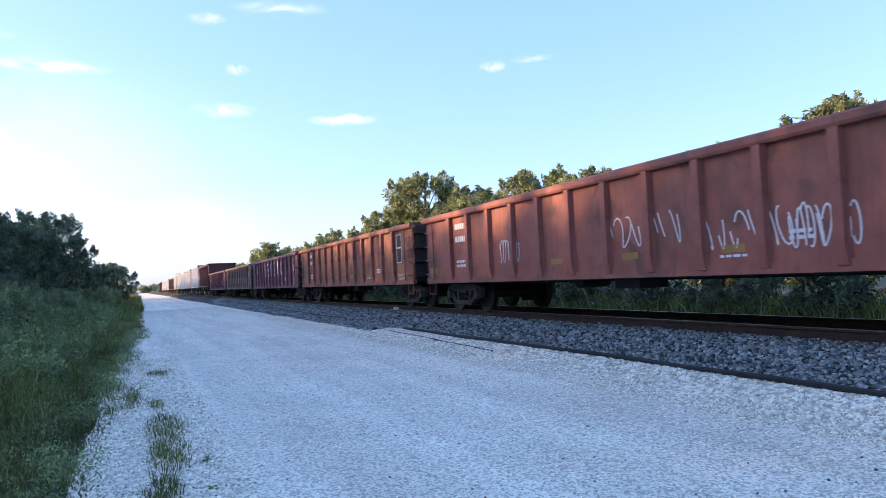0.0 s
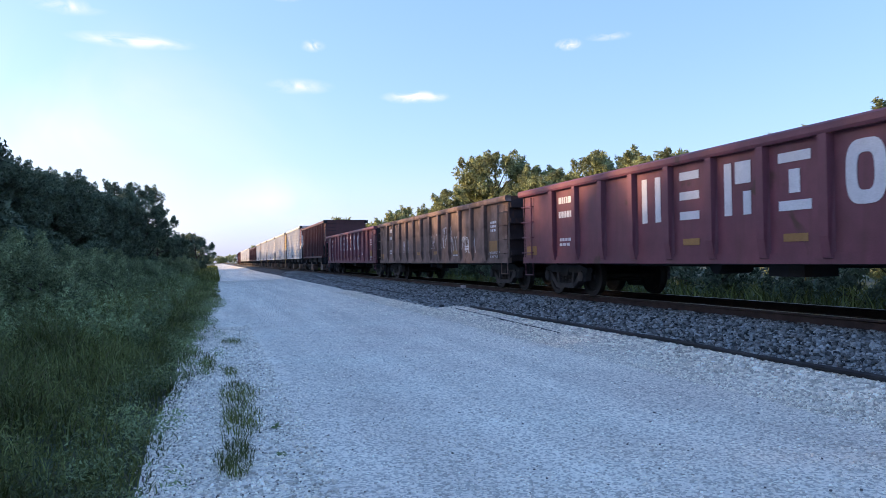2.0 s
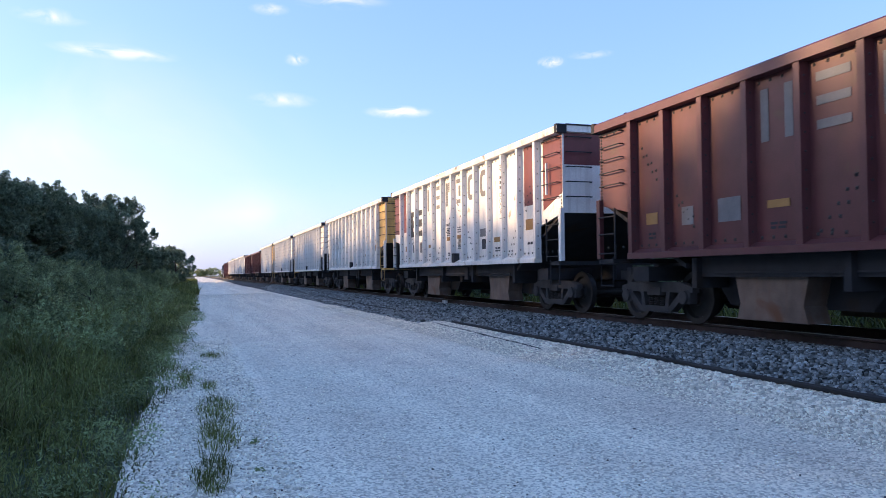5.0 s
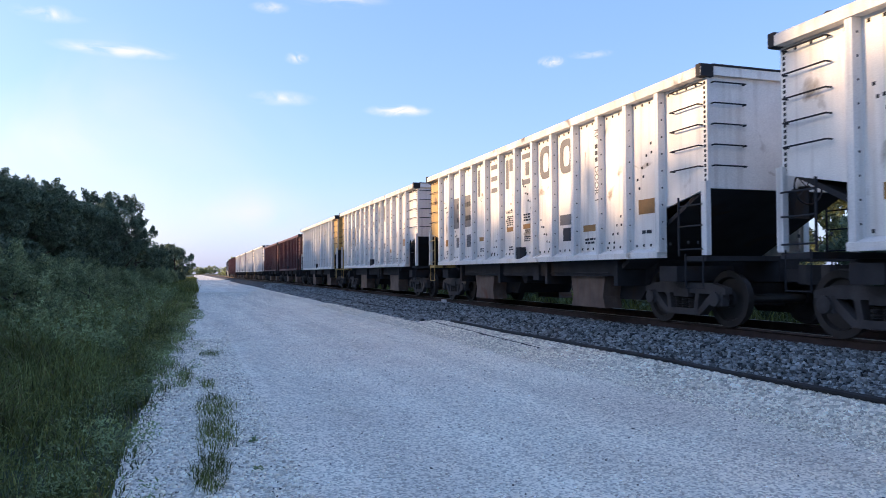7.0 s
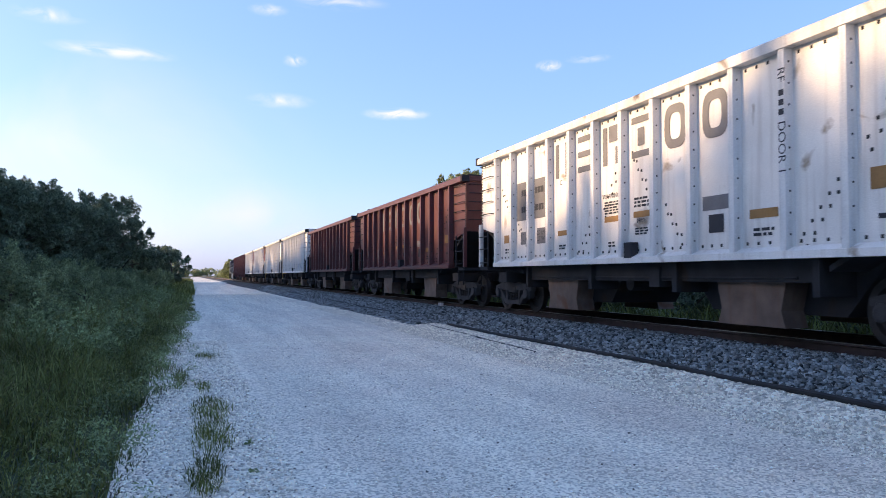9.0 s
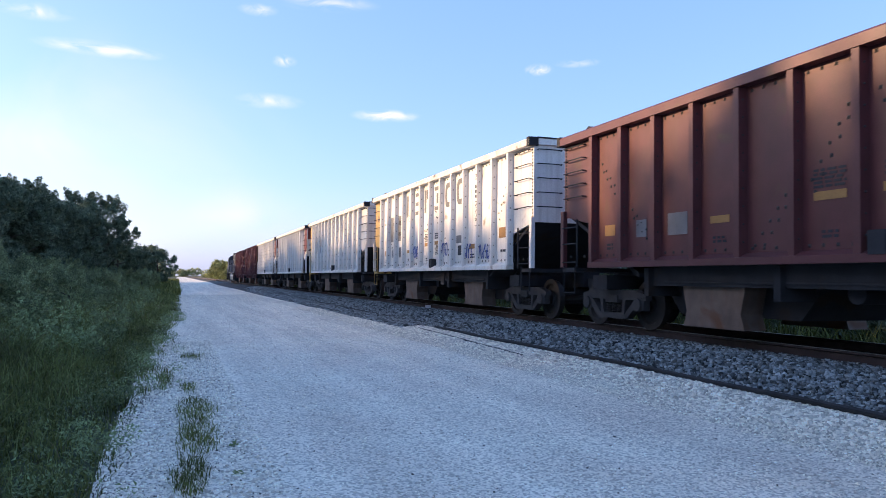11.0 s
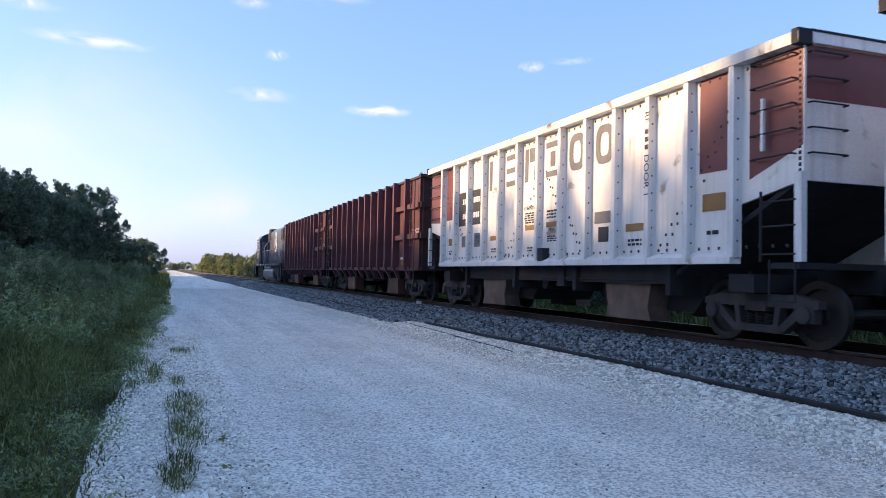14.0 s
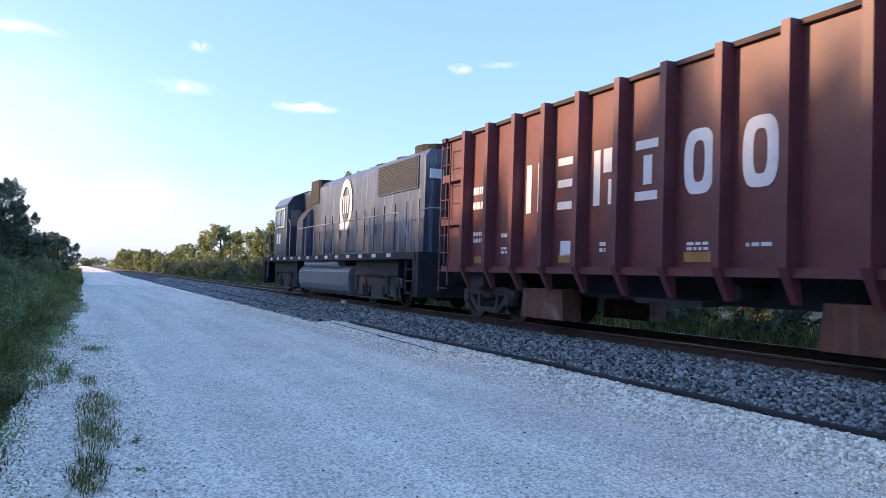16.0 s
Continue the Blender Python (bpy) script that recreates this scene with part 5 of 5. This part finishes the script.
def blades(name, label, mat, n, area, height, seed, width=0.012, inside=None):
    """Loose grass: bent tapering blades, two quads each."""
    rng = np.random.default_rng(seed)
    x = rng.uniform(area[0], area[1], n * 3)
    y = area[2] + (area[3] - area[2]) * rng.uniform(0, 1, n * 3) ** 1.7
    keep = inside(x, y, rng) if inside else np.ones(len(x), bool)
    x, y = x[keep][:n], y[keep][:n]
    h = height(x, y) * rng.uniform(0.45, 1.15, len(x))
    ang = rng.uniform(0, 2 * np.pi, len(x))
    bend = h * rng.uniform(0.2, 1.3, len(x))
    w = width * rng.uniform(0.6, 1.5, len(x)) * (1 + y / 22.0)
    dx, dy = np.cos(ang), np.sin(ang)
    px, py = -dy * w, dx * w
    z0 = -0.03
    p = [np.stack([x - px, y - py, np.full_like(x, z0)], 1), np.stack([x + px, y + py, np.full_like(x, z0)], 1)]
    p += [np.stack([x + s * px * 0.8 + dx * bend * 0.3, y + s * py * 0.8 + dy * bend * 0.3, z0 + h * 0.6], 1) for s in (1, -1)]
    p += [np.stack([x + s * px * 0.1 + dx * bend, y + s * py * 0.1 + dy * bend, z0 + h], 1) for s in (1, -1)]
    v = np.stack(p, axis=1).reshape(-1, 3)
    b = np.arange(len(x))[:, None] * 6
    q = np.concatenate([b + np.array([0, 1, 2, 3]), b + np.array([3, 2, 4, 5])])
    ob = new(name, fast_mesh(name, v, q, mat))
    return tagged(ob, label, "grass", kind="stuff")


def verge_edge(y):
    return -0.52 - 0.07 * np.sin(y * 0.9) - 0.06 * np.sin(y * 2.3 + 1) + 0.027 * np.clip(y - 5.7, 0, 27)


def on_verge(x, y, rng):
    return x < verge_edge(y) - 0.12 * rng.exponential(1.0, len(x)) + 0.12


def verge_height(x, y):
    d = np.clip(verge_edge(y) - x, 0.0, 3.0)
    wave = 0.75 + 0.35 * np.sin(x * 2.7 + 1.3 * np.sin(y * 0.8)) * np.sin(y * 1.9 + x) + 0.2 * np.sin(y * 5.1 + x * 4)
    return (0.10 + 0.26 * np.clip(d / 1.3, 0, 1) + 0.34 * np.clip((d - 0.9) / 1.6, 0, 1)) * wave


blades("grass", "thick dark green roadside grass", M["grass"], 80000, (-6.5, 0.2, 2.5, 75), verge_height, 51, 0.0042, on_verge)
blades("grass", "pale green grass among the roadside weeds", M["pale_grass"], 22000, (-6.0, 0.1, 2.5, 60), lambda x, y: verge_height(x, y) * 1.2, 55, 0.0035, on_verge)
blades("grass", "rough grass along the far verge", M["grass"], 9000, (-8.0, 0.4, 60, 260), lambda x, y: 0.6 + 0 * x, 49, 0.006, on_verge)
blades("grass", "roadside grass behind the viewpoint", M["grass"], 6000, (-6.5, 0.2, -12, 2.6), verge_height, 50, 0.006, on_verge)
blades("dry_grass", "sparse dry grass stalks among the green", M["dry_grass"], 3500, (-5.0, 0.1, 3, 40), lambda x, y: verge_height(x, y) * 1.15, 52, 0.005, on_verge)
wr = np.random.default_rng(57)
wx, wy = wr.uniform(-5.5, -0.3, 2600), 3.0 + 42 * wr.uniform(0, 1, 2600) ** 1.5
ok = wx < verge_edge(wy) - 0.15
wx, wy = wx[ok], wy[ok]
wh = verge_height(wx, wy)
wv, wq = leaf_cloud(np.stack([wx, wy, wh * wr.uniform(0.3, 0.95, len(wx))], 1), 0.08 + 0.16 * wr.uniform(0, 1, len(wx)), 34, 0.022, 58, 0.9)
tagged(new("weeds", fast_mesh("weeds", wv, wq, M["weed"])), "leafy green weeds mixed into the roadside grass", "weeds", kind="stuff")
# upright leafy weeds standing above the grass
tw = np.random.default_rng(66)
tc, tr = [], []
for k in range(640):
    bx, by = tw.uniform(-5.0, -1.1), 14.0 + 44 * tw.uniform() ** 1.3
    hh = tw.uniform(0.6, 1.45) * min(1.0, 0.45 + 0.2 * (-bx - 1.0))
    for j in range(9):
        u = (j + 1) / 9
        tc.append((bx + 0.10 * u * tw.normal(), by + 0.10 * u * tw.normal(), hh * u))
        tr.append(0.11 * (1.15 - 0.8 * u))
tv, tq = leaf_cloud(tc, tr, 15, 0.042, 67, 0.8)
tagged(new("tall_weeds", fast_mesh("tall_weeds", tv, tq, M["tall_weed"])), "tall upright leafy weeds along the verge", "weeds", kind="stuff")
# low spreading weeds at the gravel edge
ew = np.random.default_rng(68)
ey = 4.2 + 26 * ew.uniform(0, 1, 260) ** 1.3
ex = verge_edge(ey) - 0.25 + 0.22 * ew.normal(size=260)
ev, eq = leaf_cloud(np.stack([ex, ey, 0.05 + 0.10 * ew.uniform(0, 1, 260)], 1), 0.06 + 0.12 * ew.uniform(0, 1, 260), 40, 0.020, 69, 0.6)
tagged(new("weeds", fast_mesh("weeds", ev, eq, M["tall_weed"])), "low spreading weeds at the gravel edge", "weeds", kind="stuff")
clump_at = ((0.22, 7.4, 0.22, 0.9), (0.22, 8.8, 0.24, 1.0), (0.12, 6.0, 0.16, 0.7), (0.27, 14.6, 0.28, 0.6), (0.18, 10.6, 0.12, 0.6), (-0.15, 11.5, 0.15, 1.2))


def on_clump(x, y, rng):
    m = np.zeros(len(x), bool)
    for cx, cy, rx, ry in clump_at:
        m |= ((x - cx) / rx) ** 2 + ((y - cy) / ry) ** 2 < rng.uniform(0, 1, len(x))
    return m


blades("grass_tuft", "straggling grass tufts growing through the gravel", M["grass"], 4200, (-0.25, 0.6, 5.3, 15.3), lambda x, y: 0.085 + 0.05 * np.sin(y * 3.0 + x * 9) ** 2, 53, 0.0028, on_clump)
blades("grass_tuft", "pale straggling stalks in the gravel tufts", M["pale_grass"], 900, (-0.3, 0.7, 5.0, 15.5), lambda x, y: 0.13 + 0 * x, 59, 0.0022, on_clump)
blades("straw", "scattered dead straw on the gravel edge", M["dry_grass"], 1500, (-0.6, 0.8, 4.0, 17), lambda x, y: 0.035 + 0 * x, 60, 0.003)
blades("grass", "rough grass behind the railway", M["grass"], 15000, (12.0, 22, 2, 130), lambda x, y: 0.7 + 0 * x, 54, 0.011)


def broad_weed(x, y, k, seed):
    rng = np.random.default_rng(seed)
    v, q = leaf_cloud([(0, 0, 0.06 * k)], [0.11 * k], 16, 0.085 * k, seed, 0.5)
    ob = new("weed", fast_mesh("weed", v, q, M["tall_weed"]))
    ob.location = (x, y, 0.0)
    return tagged(ob, "small broad-leaved green weed in the gravel", "weed", kind="stuff")


broad_weed(0.46, 5.9, 0.34, 61), broad_weed(0.50, 6.9, 0.36, 62)


# ---- stones ----
def stones(name, label, mat, pts, sizes, seed):
    """Angular stones (8 corners, jittered) at the given places."""
    rng = np.random.default_rng(seed)
    base = np.array([(x, y, z) for z in (-1, 1) for y in (-1, 1) for x in (-1, 1)], float) * 0.55
    n = len(pts)
    v = base[None] * rng.uniform(0.55, 1.25, (n, 8, 3)) * np.array([1, 1, 0.75])
    a, b = rng.uniform(0, 2 * np.pi, n), rng.uniform(-0.6, 0.6, n)
    ca, sa, cb, sb = np.cos(a), np.sin(a), np.cos(b), np.sin(b)
    x, y, z = v[..., 0], v[..., 1], v[..., 2]
    x, z = x * cb[:, None] + z * sb[:, None], -x * sb[:, None] + z * cb[:, None]
    x, y = x * ca[:, None] - y * sa[:, None], x * sa[:, None] + y * ca[:, None]
    v = np.stack([x, y, z], -1) * np.asarray(sizes)[:, None, None] + np.asarray(pts)[:, None, :]
    q = np.array([(4, 5, 7, 6), (0, 1, 5, 4), (2, 6, 7, 3), (0, 4, 6, 2), (1, 3, 7, 5)])
    quads = (np.arange(n)[:, None, None] * 8 + q[None]).reshape(-1, 4)
    ob = new(name, fast_mesh(name, v.reshape(-1, 3), quads, mat))
    return tagged(ob, label, "stones", kind="stuff")


srng = np.random.default_rng(71)


def scatter(n, x0, x1, y0, y1, power=1.6):
    return srng.uniform(x0, x1, n), y0 + (y1 - y0) * srng.uniform(0, 1, n) ** power


def bed_z(x):
    return np.interp(x, [6.25, 6.6, 7.25, 7.6, 10.4, 11.0, 12.2], [0.10, 0.20, 0.40, 0.44, 0.44, 0.36, 0.0])


def road_z(x):
    return np.interp(x, [-0.55, -0.2, 1.0, 2.6, 4.2, 5.4, 6.0, 6.7], [-0.015, 0, 0.015, 0.02, 0.03, 0.07, 0.15, 0.20])


x, y = scatter(42000, 6.47, 8.25, 3, 80, 2.4)
stones("ballast_stones", "angular dark grey ballast stones", M["stone"], np.stack([x, y, bed_z(x) + srng.uniform(0.0, 0.035, len(x))], 1), srng.uniform(0.018, 0.042, len(x)) * (1 + y / 50), 72)
x, y = scatter(5000, 6.47, 8.25, -14, 3, 1.0)
stones("ballast_stones", "angular dark grey ballast stones", M["stone"], np.stack([x, y, bed_z(x) + srng.uniform(0.0, 0.035, len(x))], 1), srng.uniform(0.03, 0.06, len(x)), 78)
x, y = scatter(6000, 8.4, 10.4, 3, 40)
stones("ballast_stones", "dark ballast stones between the rails", M["stone"], np.stack([x, y, bed_z(x) + 0.01], 1), srng.uniform(0.028, 0.055, len(x)), 73)
x, y = scatter(22000, 5.15, 6.46, 3, 34)
stones("limestone_chips", "coarse white limestone chips along the road shoulder", M["white_stone"], np.stack([x, y, np.maximum(road_z(x), np.where(x > 6.3, bed_z(x), 0)) + 0.006], 1), srng.uniform(0.016, 0.046, len(x)) * np.clip((x - 4.9) / 1.0, 0.45, 1), 74)
x, y = scatter(22000, -0.6, 5.4, 3.2, 62, 2.7)
stones("limestone_chips", "fine white limestone chips on the road", M["white_stone"], np.stack([x, y, road_z(x) + 0.001], 1), srng.uniform(0.006, 0.015, len(x)) * (1 + y / 26), 75)
x, y = scatter(5200, -0.46, 0.75, 3.6, 18, 1.4)
stones("limestone_chips", "coarse loose limestone chips along the verge", M["white_stone"], np.stack([x, y, road_z(x) + 0.004], 1), srng.uniform(0.010, 0.026, len(x)), 79)
x, y = scatter(1900, -0.66, 0.62, 3.6, 20, 1.4)
x = np.where(srng.uniform(0, 1, len(x)) < 0.5, x, verge_edge(y) + 0.12 * srng.exponential(1.0, len(x)))
stones("dark_chips", "dark earthy crumbs and chips along the verge", M["dark_chip"], np.stack([x, y, road_z(x) + 0.004], 1), srng.uniform(0.005, 0.012, len(x)), 80)
x, y = scatter(260, -0.3, 5.4, 3.2, 30)
stones("dark_pebbles", "scattered darker pebbles on the road", M["dark_chip"], np.stack([x, y, road_z(x) + 0.004], 1), srng.uniform(0.007, 0.017, len(x)), 76)


# ---- lineside pieces ----
def cable(name, label, pts, r):
    s = Solid()
    s.tube(pts, r, 7)
    me = s.mesh(name, M["pipe"])
    return tagged(new(name, me), label, "cable")


cable("cable", "black cable lying along the foot of the ballast", [(6.45 + 0.04 * math.sin(i * 0.7), -2 + i * 1.1, 0.225 + 0.008 * math.sin(i * 1.9)) for i in range(20)], 0.036)
cable("cable", "thin dark cable lying on the gravel", [(5.86 + 0.028 * i + 0.012 * math.sin(i * 1.3), 12.3 + i * 0.73, float(road_z(5.86 + 0.028 * i)) + 0.012) for i in range(14)], 0.018)
cable("cable", "black cable half buried in the ballast shoulder", [(6.60 + 0.009 * i + 0.04 * math.sin(i * 0.9), 24.0 + 1.0 * i, float(bed_z(6.60 + 0.009 * i)) + 0.03) for i in range(60)], 0.032)
cable("cable", "dark cable along the edge of the spilled ballast", [(6.0 + 0.06 * math.sin(i * 0.7), 22.0 + 1.3 * i, 0.185) for i in range(36)], 0.028)
spill = strip("ballast_spill", [(5.85, 0.125), (6.0, 0.17), (6.3, 0.205), (6.62, 0.215)], 21, 140, 0.6, M["ballast"], 0.22, 0.004)
tagged(spill, "dark ballast spilled over the road shoulder", "ballast", kind="structure")
x, y = scatter(6000, 5.85, 6.5, 20, 70, 1.2)
stones("ballast_stones", "dark stones spilled over the road shoulder", M["stone"], np.stack([x, y, np.interp(x, [5.85, 6.0, 6.3, 6.62], [0.125, 0.17, 0.205, 0.215]) + 0.012], 1), srng.uniform(0.03, 0.06, len(x)) * (1 + y / 60), 77)
post = tagged(new("marker_post"), "small white marker pair beside the rail", "marker")
part("base", Solid().box(-0.05, 0.05, -0.16, 0.16, 0, 0.05), M["pipe"], post)
for dy in (-0.11, 0.11):
    part("cap", Solid().box(-0.05, 0.05, dy - 0.045, dy + 0.045, 0.05, 0.15, 0.01), M["decal_white"], post)
post.location = (8.08, 24.4, 0.44)

# ---- clouds: thin far wisps, and wide glowing cards of horizon haze ----
def cloud_material(thick, tone=(1.0, 0.94, 0.93)):
    m = bpy.data.materials.new("cloud_and_haze")
    m.use_nodes = True
    n, l = m.node_tree.nodes, m.node_tree.links
    n.remove(n["Principled BSDF"])
    tc = n.new("ShaderNodeTexCoord")
    gr = n.new("ShaderNodeTexGradient")
    gr.gradient_type = "SPHERICAL"
    info = n.new("ShaderNodeObjectInfo")
    off = n.new("ShaderNodeVectorMath")
    off.operation = "MULTIPLY_ADD"
    off.inputs[1].default_value = (1.0, 0.45, 1.0)
    l.new(tc.outputs["Object"], off.inputs[0])
    l.new(info.outputs["Location"], off.inputs[2])
    nz = n.new("ShaderNodeTexNoise")
    nz.inputs["Scale"].default_value, nz.inputs["Detail"].default_value, nz.inputs["Distortion"].default_value = 1.5, 7, 0.8
    l.new(off.outputs[0], nz.inputs["Vector"])
    l.new(tc.outputs["Object"], gr.inputs[0])
    pw = n.new("ShaderNodeMath")
    pw.operation = "POWER"
    pw.inputs[1].default_value = 1.4
    l.new(gr.outputs["Fac"], pw.inputs[0])
    nr = n.new("ShaderNodeMapRange")
    nr.inputs["From Min"].default_value, nr.inputs["From Max"].default_value, nr.inputs["To Max"].default_value = 0.36, 0.66, thick
    l.new(nz.outputs["Fac"], nr.inputs["Value"])
    rg = n.new("ShaderNodeMath")
    rg.operation = "MULTIPLY"
    rg.use_clamp = True
    l.new(pw.outputs[0], rg.inputs[0])
    l.new(nr.outputs[0], rg.inputs[1])
    em = n.new("ShaderNodeEmission")
    em.inputs[0].default_value, em.inputs[1].default_value = (*tone, 1), 0.34
    tr = n.new("ShaderNodeBsdfTransparent")
    mx = n.new("ShaderNodeMixShader")
    l.new(rg.outputs[0], mx.inputs[0])
    l.new(tr.outputs[0], mx.inputs[1])
    l.new(em.outputs[0], mx.inputs[2])
    l.new(mx.outputs[0], n["Material Output"].inputs["Surface"])
    return m


CLOUD, FAINT, BANK, LOW = cloud_material(1.5), cloud_material(0.7), cloud_material(0.5, (1.0, 0.89, 0.84)), cloud_material(0.35, (1.0, 0.85, 0.78))
# The two widest are glowing cards that paint warm haze low in the sky.
for az, el, wide, tall in ((14.9, 12.2, 4.4, 0.75), (-5.5, 15.4, 7.0, 0.8), (6.2, 12.9, 4.2, 0.9), (26.6, 15.6, 1.8, 0.7), (29.5, 16.0, 3.0, 0.5), (7.2, 15.8, 1.6, 0.7), (-9.5, 17.2, 4.0, 0.9), (10.5, 20.0, 6.0, 0.9), (5.2, 19.2, 2.4, 0.7), (-9.0, 8.5, 30.0, 13.0), (4.0, 4.5, 9.0, 4.0), (14.0, 1.0, 64.0, 9.0)):
    dist = 3000.0
    u, w = math.tan(radians(wide * 0.65)) * dist, math.tan(radians(tall * 0.75)) * dist
    a, e = radians(az), radians(el)
    eye = Vector((0, 0, EYE))
    c = eye + dist * Vector((math.sin(a) * math.cos(e), math.cos(a) * math.cos(e), math.sin(e)))
    me = raw_mesh("cloud", [(-1, -1, 0), (1, -1, 0), (1, 1, 0), (-1, 1, 0)], [(0, 1, 2, 3)], BANK if wide > 20 else LOW if wide > 8 else CLOUD if az in (14.9, 26.6, -5.5) else FAINT)
    ob = tagged(new("cloud", me), "far glowing card, cloud wisp or horizon haze", "cloud", kind="structure")
    ob.matrix_basis = look(c, eye) @ Matrix.Diagonal((u, w, 1, 1))

# ---- near ties ----
for i in range(-15, 226):
    t = part("tie", lambda: Solid().box(-1.3, 1.3, -0.115, 0.115, -0.33, -0.172, 0.012), M["tie"], track, key="tie")
    t.location = (random.uniform(-0.04, 0.04), i * 0.53, 0)

# ---- motion of the train ----
SPEED = 18.47


def motions():
    for car in CARS:
        p = car.location.copy()
        walk(car, [(t, pose(p.x, p.y - SPEED * t, p.z)) for t in (0, 4, 8, 12, 16)])
    for w, car, off, ty in ROLLERS:
        y0 = car.animation_data and CAR_Y[car.name]
        a = max(0.0, (y0 + ty + off - 40.0) / SPEED)
        b = min(16.0, (y0 + ty + off + 2.0) / SPEED)
        rows = [(0.0, 0.0)]
        if b > a:
            k0, k1 = max(1, math.ceil(a * FPS)), math.floor(b * FPS)
            rows += [(k / FPS, (k - k0) / FPS * SPEED / WHEEL_R) for k in range(k0, k1 + 1)]
        last = rows[-1]
        if last[0] < 15.95:
            rows.append((16.0, last[1]))
        walk(w, [(t, pose(0, off, WHEEL_R, math.degrees(u) % 360.0)) for t, u in rows])


CAR_Y = {c.name: c.location.y for c in CARS}
motions()
